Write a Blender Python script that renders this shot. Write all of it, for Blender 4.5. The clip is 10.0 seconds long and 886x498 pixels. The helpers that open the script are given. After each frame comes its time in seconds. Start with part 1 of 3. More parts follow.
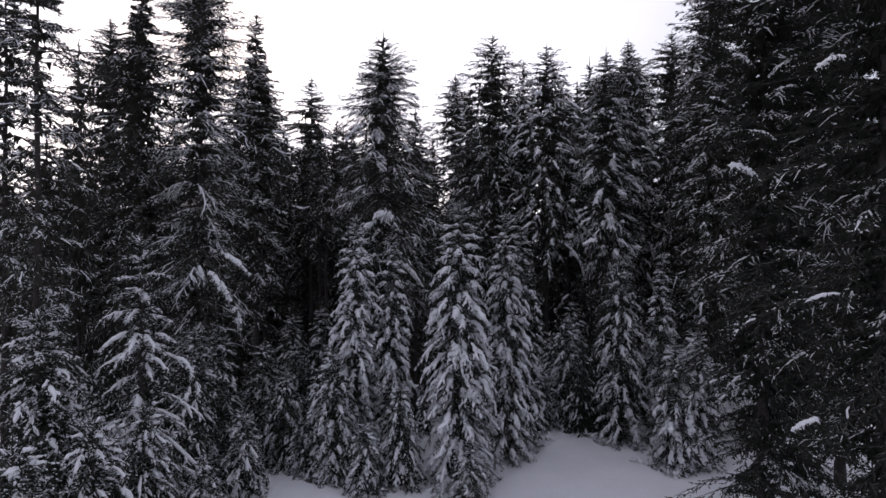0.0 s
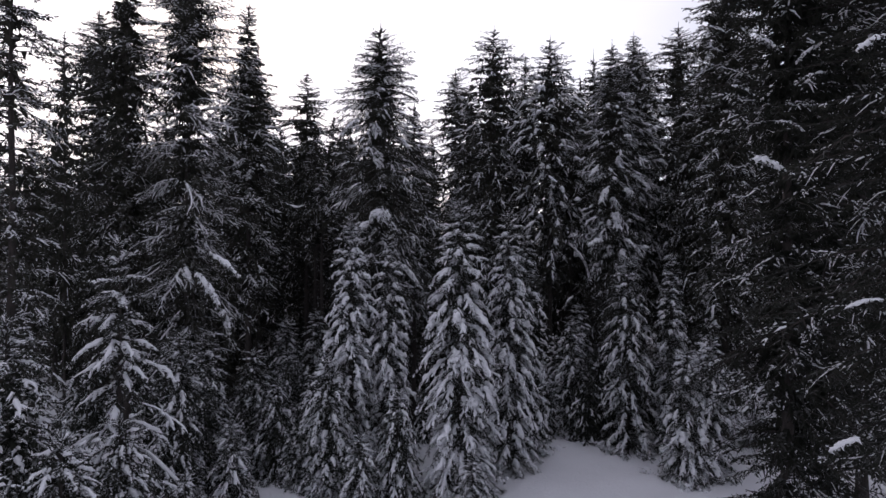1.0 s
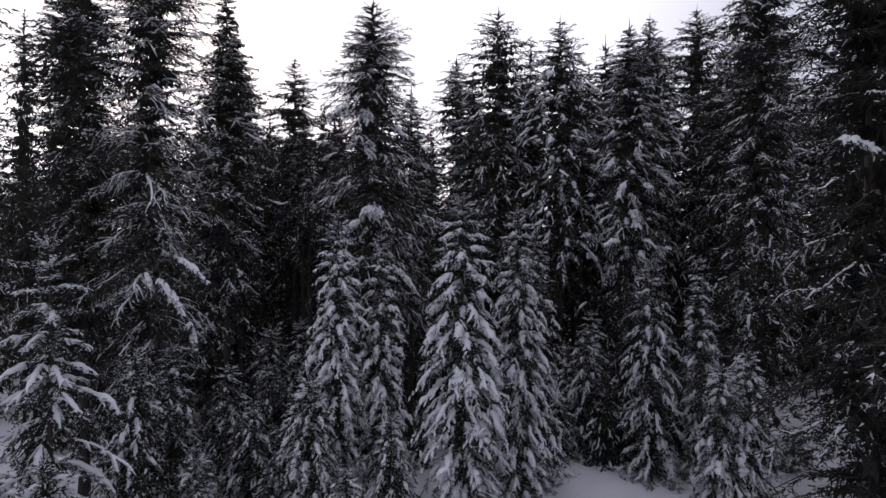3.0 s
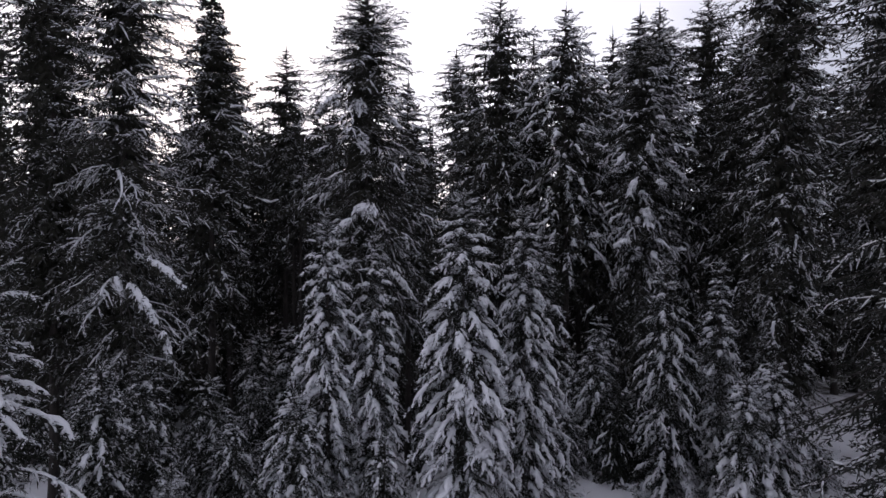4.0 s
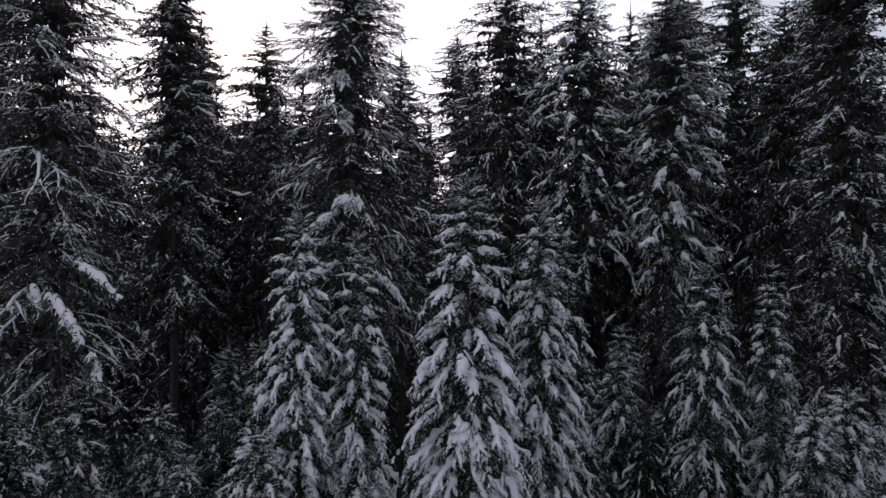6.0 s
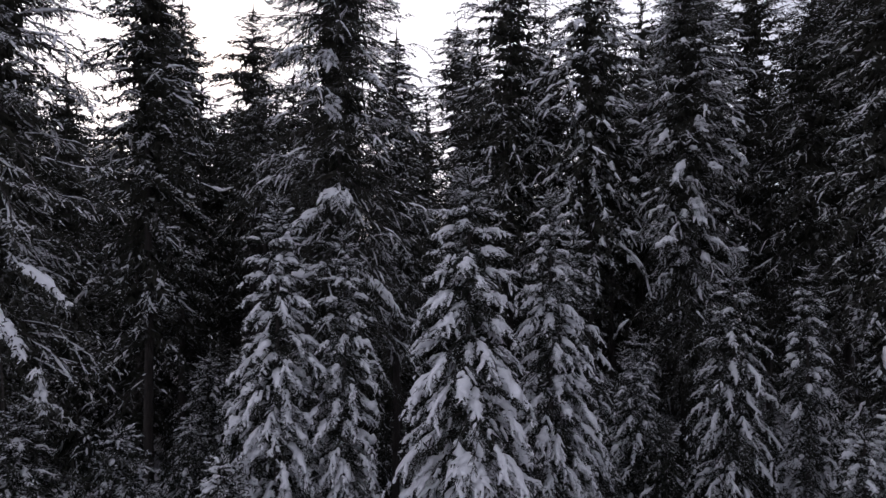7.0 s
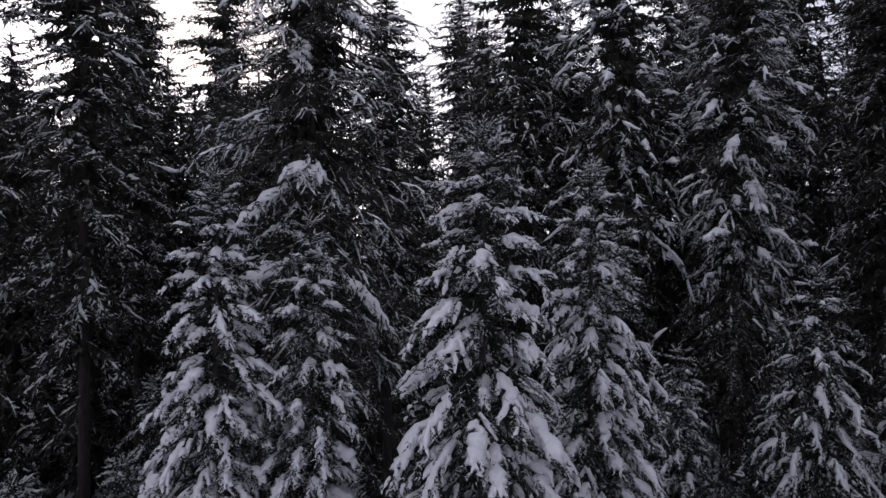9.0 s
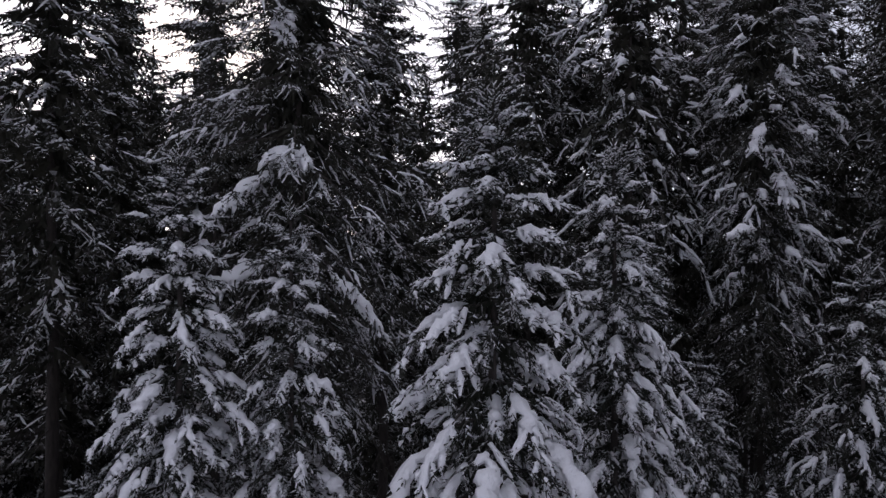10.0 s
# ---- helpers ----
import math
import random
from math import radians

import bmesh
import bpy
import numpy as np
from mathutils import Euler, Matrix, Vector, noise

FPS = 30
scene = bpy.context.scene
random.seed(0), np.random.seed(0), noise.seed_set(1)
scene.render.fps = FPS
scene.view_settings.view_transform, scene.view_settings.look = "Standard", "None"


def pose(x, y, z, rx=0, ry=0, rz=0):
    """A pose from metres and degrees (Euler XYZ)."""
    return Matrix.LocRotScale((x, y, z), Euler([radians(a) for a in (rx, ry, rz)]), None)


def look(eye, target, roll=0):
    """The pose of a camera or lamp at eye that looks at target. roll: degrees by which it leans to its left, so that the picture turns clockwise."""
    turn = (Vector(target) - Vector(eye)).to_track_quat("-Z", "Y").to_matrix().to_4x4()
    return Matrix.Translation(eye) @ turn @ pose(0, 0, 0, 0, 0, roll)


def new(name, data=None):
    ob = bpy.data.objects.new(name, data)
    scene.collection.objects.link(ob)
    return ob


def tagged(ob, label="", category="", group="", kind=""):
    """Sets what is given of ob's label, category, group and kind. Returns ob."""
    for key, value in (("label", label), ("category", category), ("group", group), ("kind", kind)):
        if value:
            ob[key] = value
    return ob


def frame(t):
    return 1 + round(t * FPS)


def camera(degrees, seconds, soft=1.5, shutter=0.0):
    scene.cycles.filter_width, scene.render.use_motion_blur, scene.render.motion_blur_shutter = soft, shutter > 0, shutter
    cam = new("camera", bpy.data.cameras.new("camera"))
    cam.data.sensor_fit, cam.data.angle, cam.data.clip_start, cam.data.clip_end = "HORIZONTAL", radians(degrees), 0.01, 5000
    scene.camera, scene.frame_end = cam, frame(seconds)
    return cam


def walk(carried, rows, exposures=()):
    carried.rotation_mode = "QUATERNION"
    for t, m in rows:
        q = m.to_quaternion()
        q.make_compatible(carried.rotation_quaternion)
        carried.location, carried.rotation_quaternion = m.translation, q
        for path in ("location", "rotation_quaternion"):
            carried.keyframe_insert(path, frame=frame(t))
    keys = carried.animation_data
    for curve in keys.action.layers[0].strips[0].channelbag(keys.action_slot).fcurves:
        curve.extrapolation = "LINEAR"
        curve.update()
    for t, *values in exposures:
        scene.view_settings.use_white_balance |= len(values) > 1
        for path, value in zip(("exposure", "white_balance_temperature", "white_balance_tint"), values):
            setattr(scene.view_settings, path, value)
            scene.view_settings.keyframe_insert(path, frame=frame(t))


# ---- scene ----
cam = camera(73.7, 10.0, soft=1.5)
METRES, EYE, TILT, LEAN, TURN = 18.0, 10.0, 0.0, 0.0, 0.0
ROWS = [
    (0.0, 0.0000, 0.0, 0.0000, 0.0, 0.0, -0.0),
    (0.5, 0.0002, 0.0329, 0.0005, -0.01, -0.0, 0.0),
    (1.0, 0.0000, 0.0733, 0.0014, -0.02, -0.02, 0.0),
    (1.5, -0.0006, 0.1138, 0.0027, -0.03, -0.03, 0.0),
    (2.0, -0.0012, 0.1603, 0.0051, -0.05, -0.09, -0.0),
    (2.5, -0.0019, 0.2057, 0.0067, -0.06, -0.11, -0.0),
    (4.0, 0.0017, 0.3603, 0.0110, -0.02, -0.14, 0.03),
    (4.5, 0.0020, 0.4108, 0.0117, -0.02, -0.14, 0.05),
    (5.0, 0.0027, 0.4665, 0.0117, 0.0, -0.14, 0.05),
    (5.5, 0.0029, 0.5186, 0.0114, -0.02, -0.15, 0.04),
    (7.0, 0.0068, 0.6872, 0.0114, -0.0, -0.15, 0.06),
    (7.5, 0.0061, 0.7416, 0.0088, -0.0, -0.18, 0.07),
    (8.0, 0.0054, 0.8008, 0.0069, 0.02, -0.22, 0.08),
    (8.5, 0.0047, 0.8554, 0.0055, 0.02, -0.26, 0.07),
    (9.0, 0.0043, 0.9139, 0.0031, 0.02, -0.29, 0.06),
    (9.5, 0.0038, 0.9666, 0.0018, 0.02, -0.24, 0.04),
    (10.0, 0.0027, 0.9979, -0.0015, 0.02, -0.24, 0.02),
]
walk(cam, [(t, pose(0, 0, EYE, TILT, LEAN, TURN) @ pose(METRES * x, METRES * y, METRES * z, 90 + pitch, roll, yaw)) for t, x, y, z, yaw, pitch, roll in ROWS],
     exposures=[(0.0, -0.06, 6050.0, 22.0), (4.5, -0.06, 6050.0, 22.0), (7.0, 0.0, 6050.0, 22.0), (9.0, 0.08, 6050.0, 22.0), (10.0, 0.1, 6050.0, 22.0)])

# ---- world, sun ----
SUN_AZ, SUN_EL = -21.0, 15.0
world = bpy.data.worlds.new("winter_sky")
scene.world = world
world.use_nodes = True
wn, wl = world.node_tree.nodes, world.node_tree.links
wn.clear()
w_out = wn.new("ShaderNodeOutputWorld")
w_bg = wn.new("ShaderNodeBackground")
w_sky = wn.new("ShaderNodeTexSky")
w_sky.sky_type = "NISHITA"
w_sky.sun_disc = False
w_sky.sun_elevation = radians(SUN_EL)
w_sky.sun_rotation = radians(SUN_AZ)
w_sky.air_density, w_sky.dust_density, w_sky.ozone_density = 1.0, 2.5, 1.0
w_co = wn.new("ShaderNodeTexCoord")
w_map = wn.new("ShaderNodeMapping")
w_map.inputs["Scale"].default_value = (1.0, 1.0, 2.6)
w_noise = wn.new("ShaderNodeTexNoise")
w_noise.inputs["Scale"].default_value = 2.2
w_noise.inputs["Detail"].default_value = 6.0
w_ramp = wn.new("ShaderNodeMapRange")
w_ramp.inputs["From Min"].default_value, w_ramp.inputs["From Max"].default_value = 0.30, 0.62
w_ramp.inputs["To Min"].default_value, w_ramp.inputs["To Max"].default_value = 0.76, 0.98
w_mix = wn.new("ShaderNodeMix")
w_mix.data_type = "RGBA"
w_dot = wn.new("ShaderNodeVectorMath")
w_dot.operation = "DOT_PRODUCT"
w_dot.inputs[1].default_value = (math.sin(radians(SUN_AZ)) * math.cos(radians(SUN_EL)), math.cos(radians(SUN_AZ)) * math.cos(radians(SUN_EL)), math.sin(radians(SUN_EL)))
w_glow = wn.new("ShaderNodeMapRange")
w_glow.interpolation_type = "SMOOTHSTEP"
w_glow.inputs["From Min"].default_value, w_glow.inputs["From Max"].default_value = 0.58, 1.0
w_cloud = wn.new("ShaderNodeMix")
w_cloud.data_type = "RGBA"
w_cloud.inputs["A"].default_value = (9.4, 9.75, 10.25, 1.0)
w_cloud.inputs["B"].default_value = (19.0, 18.8, 18.2, 1.0)
wl.new(w_co.outputs["Generated"], w_dot.inputs[0])
wl.new(w_dot.outputs["Value"], w_glow.inputs["Value"])
wl.new(w_glow.outputs["Result"], w_cloud.inputs["Factor"])
wl.new(w_cloud.outputs["Result"], w_mix.inputs["B"])
wl.new(w_co.outputs["Generated"], w_map.inputs["Vector"])
wl.new(w_map.outputs["Vector"], w_noise.inputs["Vector"])
wl.new(w_noise.outputs["Fac"], w_ramp.inputs["Value"])
wl.new(w_ramp.outputs["Result"], w_mix.inputs["Factor"])
wl.new(w_sky.outputs["Color"], w_mix.inputs["A"])
wl.new(w_mix.outputs["Result"], w_bg.inputs["Color"])
w_bg.inputs["Strength"].default_value = 0.075
wl.new(w_bg.outputs["Background"], w_out.inputs["Surface"])

sun_data = bpy.data.lights.new("sun", "SUN")
sun_data.energy, sun_data.angle, sun_data.color = 1.0, radians(10), (1.0, 0.88, 0.72)
sun = new("sun", sun_data)
az, el = radians(SUN_AZ), radians(SUN_EL)
sun.matrix_world = look((math.sin(az) * math.cos(el) * 100, math.cos(az) * math.cos(el) * 100, math.sin(el) * 100), (0, 0, 0))


# ---- materials ----
def material(name):
    m = bpy.data.materials.new(name)
    m.use_nodes = True
    nt = m.node_tree
    return m, nt.nodes, nt.links, nt.nodes["Principled BSDF"]


def noise_node(nodes, links, scale, detail=4.0, rough=0.55):
    co = nodes.new("ShaderNodeTexCoord")
    n = nodes.new("ShaderNodeTexNoise")
    n.inputs["Scale"].default_value, n.inputs["Detail"].default_value, n.inputs["Roughness"].default_value = scale, detail, rough
    links.new(co.outputs["Object"], n.inputs["Vector"])
    return n


def ramp_node(nodes, links, source, stops):
    r = nodes.new("ShaderNodeValToRGB")
    links.new(source, r.inputs["Fac"])
    for i, (pos, col) in enumerate(stops):
        e = r.color_ramp.elements[i] if i < 2 else r.color_ramp.elements.new(pos)
        e.position, e.color = pos, (*col, 1.0)
    return r


def bump_node(nodes, links, bsdf, source, strength, distance):
    b = nodes.new("ShaderNodeBump")
    b.inputs["Strength"].default_value, b.inputs["Distance"].default_value = strength, distance
    links.new(source, b.inputs["Height"])
    links.new(b.outputs["Normal"], bsdf.inputs["Normal"])


def snow_material(name, tone, fine, coarse):
    m, n, l, b = material(name)
    big = noise_node(n, l, coarse, 3.0)
    small = noise_node(n, l, fine, 5.0, 0.65)
    r = ramp_node(n, l, big.outputs["Fac"], [(0.3, tuple(0.92 * c for c in tone)), (0.7, tone)])
    l.new(r.outputs["Color"], b.inputs["Base Color"])
    b.inputs["Roughness"].default_value = 0.65
    b.inputs["Specular IOR Level"].default_value = 0.25
    bump_node(n, l, b, small.outputs["Fac"], 0.9, 0.05)
    return m


def needle_material(name, dark, light, dust):
    """Spruce needles, rimed with snow where they face up."""
    m, n, l, b = material(name)
    big = noise_node(n, l, 1.3, 3.0)
    r = ramp_node(n, l, big.outputs["Fac"], [(0.3, dark), (0.7, light)])
    geo = n.new("ShaderNodeNewGeometry")
    sep = n.new("ShaderNodeSeparateXYZ")
    l.new(geo.outputs["Normal"], sep.inputs["Vector"])
    fine = noise_node(n, l, 6.0, 4.0)
    add = n.new("ShaderNodeMath")
    add.operation = "MULTIPLY_ADD"
    l.new(fine.outputs["Fac"], add.inputs[0])
    add.inputs[1].default_value = 1.6
    l.new(sep.outputs["Z"], add.inputs[2])
    rng = n.new("ShaderNodeMapRange")
    rng.inputs["From Min"].default_value, rng.inputs["From Max"].default_value = 1.35, 1.8
    rng.inputs["To Max"].default_value = dust
    l.new(add.outputs[0], rng.inputs["Value"])
    mix = n.new("ShaderNodeMix")
    mix.data_type = "RGBA"
    mix.inputs["B"].default_value = (0.83, 0.82, 0.85, 1.0)
    l.new(rng.outputs["Result"], mix.inputs["Factor"])
    l.new(r.outputs["Color"], mix.inputs["A"])
    l.new(mix.outputs["Result"], b.inputs["Base Color"])
    b.inputs["Roughness"].default_value = 0.85
    b.inputs["Specular IOR Level"].default_value = 0.06
    return m


def bark_material():
    m, n, l, b = material("spruce_bark")
    co = n.new("ShaderNodeTexCoord")
    mp = n.new("ShaderNodeMapping")
    mp.inputs["Scale"].default_value = (14.0, 14.0, 3.0)
    l.new(co.outputs["Object"], mp.inputs["Vector"])
    t = n.new("ShaderNodeTexNoise")
    t.inputs["Scale"].default_value, t.inputs["Detail"].default_value = 1.0, 6.0
    l.new(mp.outputs["Vector"], t.inputs["Vector"])
    r = ramp_node(n, l, t.outputs["Fac"], [(0.3, (0.014, 0.011, 0.010)), (0.7, (0.05, 0.04, 0.035))])
    l.new(r.outputs["Color"], b.inputs["Base Color"])
    b.inputs["Roughness"].default_value = 0.9
    bump_node(n, l, b, t.outputs["Fac"], 0.8, 0.03)
    return m


SNOW = snow_material("branch_snow", (0.885, 0.885, 0.915), 22.0, 2.0)
GROUND_SNOW = snow_material("ground_snow", (0.88, 0.87, 0.90), 5.0, 0.35)


def shade_under_trees(m):
    """Puts the closed forest's shade into ground colour: dark litter brown, patches of snow."""
    n, l = m.node_tree.nodes, m.node_tree.links
    b = n["Principled BSDF"]
    snow = b.inputs["Base Color"].links[0].from_socket
    co = n.new("ShaderNodeTexCoord")
    sep = n.new("ShaderNodeSeparateXYZ")
    l.new(co.outputs["Object"], sep.inputs["Vector"])
    # painted shade grows with depth into the forest
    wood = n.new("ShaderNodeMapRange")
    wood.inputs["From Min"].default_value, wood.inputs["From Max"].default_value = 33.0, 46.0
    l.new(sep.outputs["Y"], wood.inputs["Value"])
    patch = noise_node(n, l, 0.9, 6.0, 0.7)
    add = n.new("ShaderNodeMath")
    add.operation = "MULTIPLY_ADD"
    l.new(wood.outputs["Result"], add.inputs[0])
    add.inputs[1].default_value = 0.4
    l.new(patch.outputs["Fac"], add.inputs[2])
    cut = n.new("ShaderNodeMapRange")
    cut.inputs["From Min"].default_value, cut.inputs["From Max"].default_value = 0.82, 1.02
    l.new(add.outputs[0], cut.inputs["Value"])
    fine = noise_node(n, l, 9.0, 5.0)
    shade_litter = ramp_node(n, l, fine.outputs["Fac"], [(0.3, (0.03, 0.024, 0.018)), (0.7, (0.085, 0.066, 0.05))])
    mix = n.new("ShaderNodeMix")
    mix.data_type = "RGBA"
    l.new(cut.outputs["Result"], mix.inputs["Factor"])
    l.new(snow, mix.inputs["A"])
    l.new(shade_litter.outputs["Color"], mix.inputs["B"])
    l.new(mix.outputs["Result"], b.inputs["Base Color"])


shade_under_trees(GROUND_SNOW)
NEEDLE_YOUNG = needle_material("young_spruce_needles", (0.014, 0.016, 0.013), (0.034, 0.035, 0.027), 0.45)
NEEDLE_OLD = needle_material("old_spruce_needles", (0.021, 0.022, 0.018), (0.048, 0.046, 0.036), 0.4)
# less rimed needles, base darkened to put the near side's shade into it
NEEDLE_DARK = needle_material("shaded_bare_spruce_needles", (0.012, 0.013, 0.011), (0.03, 0.03, 0.024), 0.12)
BARK = bark_material()

# ---- mesh tools ----
UP = np.array((0.0, 0.0, 1.0))


def unit(v):
    return v / np.maximum(np.linalg.norm(v, axis=-1, keepdims=True), 1e-9)


def mesh_of(name, chunks, mats, smooth):
    """One mesh out of chunks: vertices (m, n, 3) of m like pieces, triangles of one piece, material index."""
    vs, fs, ms, at = [], [], [], 0
    for v, tri, slot in chunks:
        m, n, _ = v.shape
        vs.append(v.reshape(-1, 3))
        f = (np.arange(m) * n)[:, None, None] + tri[None] + at
        fs.append(f.reshape(-1, 3))
        ms.append(np.full(m * len(tri), slot, dtype=np.int32))
        at += m * n
    v, f = np.concatenate(vs).astype(np.float32), np.concatenate(fs).astype(np.int32)
    me = bpy.data.meshes.new(name)
    me.vertices.add(len(v))
    me.vertices.foreach_set("co", v.ravel())
    me.loops.add(f.size)
    me.loops.foreach_set("vertex_index", f.ravel())
    me.polygons.add(len(f))
    me.polygons.foreach_set("loop_start", np.arange(0, f.size, 3, dtype=np.int32))
    me.polygons.foreach_set("use_smooth", np.full(len(f), smooth))
    for mat in mats:
        me.materials.append(mat)
    if len(mats) > 1:
        me.polygons.foreach_set("material_index", np.concatenate(ms))
    me.update(calc_edges=True)
    return me


SPIKE = np.array([(0, 1, 3), (1, 2, 3), (2, 0, 3)])


def spikes(p, d, length, radius, rng):
    """Three-sided needle-covered twigs from p along d."""
    radius = np.broadcast_to(np.ravel(radius), p.size // 3)[:, None]
    p, d = p.reshape(-1, 3), unit(d.reshape(-1, 3))
    length = np.broadcast_to(length.ravel(), len(p))
    side = unit(np.cross(d, UP + 0.05 * rng.normal(size=d.shape)))
    other = np.cross(side, d)
    turn = rng.uniform(0, 2.1, len(p))
    v = np.empty((len(p), 4, 3))
    for k in range(3):
        a = turn + k * 2.0944
        v[:, k] = p + d * (0.12 * length)[:, None] + (side * np.cos(a)[:, None] + other * np.sin(a)[:, None]) * radius
    v[:, 3] = p + d * length[:, None]
    return v, SPIKE


def tubes(path, radius, ring, squash=None, lift=None, rng=None, rough=0.0):
    """Closed tubes along paths (n, k, 3) of radius (n, k); squash flattens them into pads with drooping edges."""
    n, k, _ = path.shape
    tan = unit(np.gradient(path, axis=1))
    side = np.cross(tan, UP)
    flat = np.linalg.norm(side, axis=-1, keepdims=True) < 0.15
    side = unit(np.where(flat, np.array((1.0, 0.0, 0.0)), side))
    top = unit(np.cross(side, tan))
    a = np.arange(ring) * 2 * np.pi / ring
    ca, sa = np.cos(a), np.sin(a)
    rad = radius[:, :, None] * np.ones(ring)
    if rng is not None and rough:
        rad = rad * (1 + rough * rng.uniform(-1, 1, rad.shape))
    if squash is None:
        up_amount = rad * sa
    else:
        q = np.broadcast_to(np.asarray(squash).reshape(-1, 1, 1), rad.shape)
        up_amount = rad * np.where(sa > 0, q * sa, 0.35 * q * sa) - 0.38 * rad * ca ** 2
    v = path[:, :, None, :] + side[:, :, None, :] * (rad * ca)[..., None] + top[:, :, None, :] * up_amount[..., None]
    if lift is not None:
        v = v + top[:, :, None, :] * np.broadcast_to(np.asarray(lift).reshape(-1, 1, 1), rad.shape)[..., None]
    i, j = np.meshgrid(np.arange(k - 1), np.arange(ring), indexing="ij")
    j2 = (j + 1) % ring
    q0, q1, q2, q3 = i * ring + j, i * ring + j2, (i + 1) * ring + j2, (i + 1) * ring + j
    tri = np.stack([np.stack([q0, q1, q2], -1), np.stack([q0, q2, q3], -1)], 2).reshape(-1, 3)
    return v.reshape(n, k * ring, 3), tri


def along(path, s):
    """Points and tangents on paths (n, k, 3) at s (n, m) from 0 to 1."""
    n, k, _ = path.shape
    x = np.clip(s, 0, 0.9999) * (k - 1)
    i = x.astype(int)
    f = (x - i)[..., None]
    rows = np.arange(n)[:, None]
    a, b = path[rows, i], path[rows, i + 1]
    return a * (1 - f) + b * f, unit(b - a)


def bough_paths(z, azim, first, last, want, curve, k, lean, height, rng, tip=0.0):
    """Arched bough axes (n, k, 3) from the stem outwards, and their lengths."""
    n = len(z)
    s = np.linspace(0, 1, k)
    ang = first[:, None] + (last - first)[:, None] * s[None] ** curve
    ang += np.radians(tip) * np.clip((s - 0.7) / 0.3, 0, 1)[None]
    ch, sh = np.cos(ang), np.sin(ang)
    length = np.minimum(want / np.maximum(ch.mean(1), 0.3), want * 1.8)
    step = (length / (k - 1))[:, None]
    r = np.concatenate([np.zeros((n, 1)), np.cumsum((ch * step)[:, :-1], 1)], 1)
    dz = np.concatenate([np.zeros((n, 1)), np.cumsum((sh * step)[:, :-1], 1)], 1)
    bend = azim[:, None] + rng.normal(0, 0.16, n)[:, None] * s[None]
    sway = lean * (np.clip(z, 0, None) / height) ** 1.5
    path = np.stack([r * np.cos(bend) + sway[:, None], r * np.sin(bend), z[:, None] + dz], -1)
    path += rng.normal(0, 1, path.shape) * (0.028 * length)[:, None, None] * s[None, :, None]
    path[:, :, 2] = np.maximum(path[:, :, 2], 0.06 + 0.06 * rng.random(path.shape[:2]))
    return path, length


def young_boughs(seed, height, reach, crown_base, style, coarse, sparse, rng):
    """Whorls of boughs that arch out and hang at the tips, with shorter ones between the whorls."""
    gap = (0.62 if style == "open" else 0.46) * max(0.5, min(1.0, height / 11)) * (1 + (coarse - 1) * 0.45)
    per = 6 if style == "open" else 7
    z, azim, short, level = [], [], [], height - 0.45 * min(1.0, height / 6)
    while level > crown_base:
        d = height - level
        twist = rng.uniform(0, 6.28)
        for i in range(per):
            if rng.random() > sparse * 0.6:
                z.append(level + rng.normal(0, 0.09 * gap))
                azim.append(twist + i * 2 * math.pi / per + rng.normal(0, 0.17))
                short.append(1.0)
        for i in range(2 if style == "open" else 3):
            z.append(level - gap * rng.uniform(0.3, 0.7))
            azim.append(rng.uniform(0, 6.28))
            short.append(rng.uniform(0.45, 0.75))
        level -= gap * min(1.0, 0.55 + 0.45 * d / (0.2 * height)) * rng.uniform(0.85, 1.15)
    z, azim, short = np.maximum(np.array(z), crown_base), np.array(azim), np.array(short)
    d = np.clip((height - z) / height, 0.005, 1)
    prof = 1 - np.exp(-d / 0.18)
    if style == "open":
        prof = np.clip(d / 0.62, 0.03, 1.0) ** 0.62
    lobes = 1 + 0.09 * np.sin(azim * 2 + seed) + 0.07 * np.sin(z * 1.7 + seed * 1.3 + azim)
    want = reach * prof * lobes * short * rng.uniform(0.84, 1.12, len(z)) + 0.08
    low = 6 if style == "open" else 0
    first = np.radians(np.interp(d, (0, 0.06, 0.15, 0.35, 0.7, 1), (50, 36, 12, -6, -18, -12)) + low + rng.normal(0, 6, len(z)))
    last = np.radians(np.interp(d, (0, 0.06, 0.13, 0.3, 0.6, 1), (44, 18, -30, -62, -72, -54)) + 2 * low + rng.normal(0, 9, len(z)))
    return z, azim, want, first, last, d, short


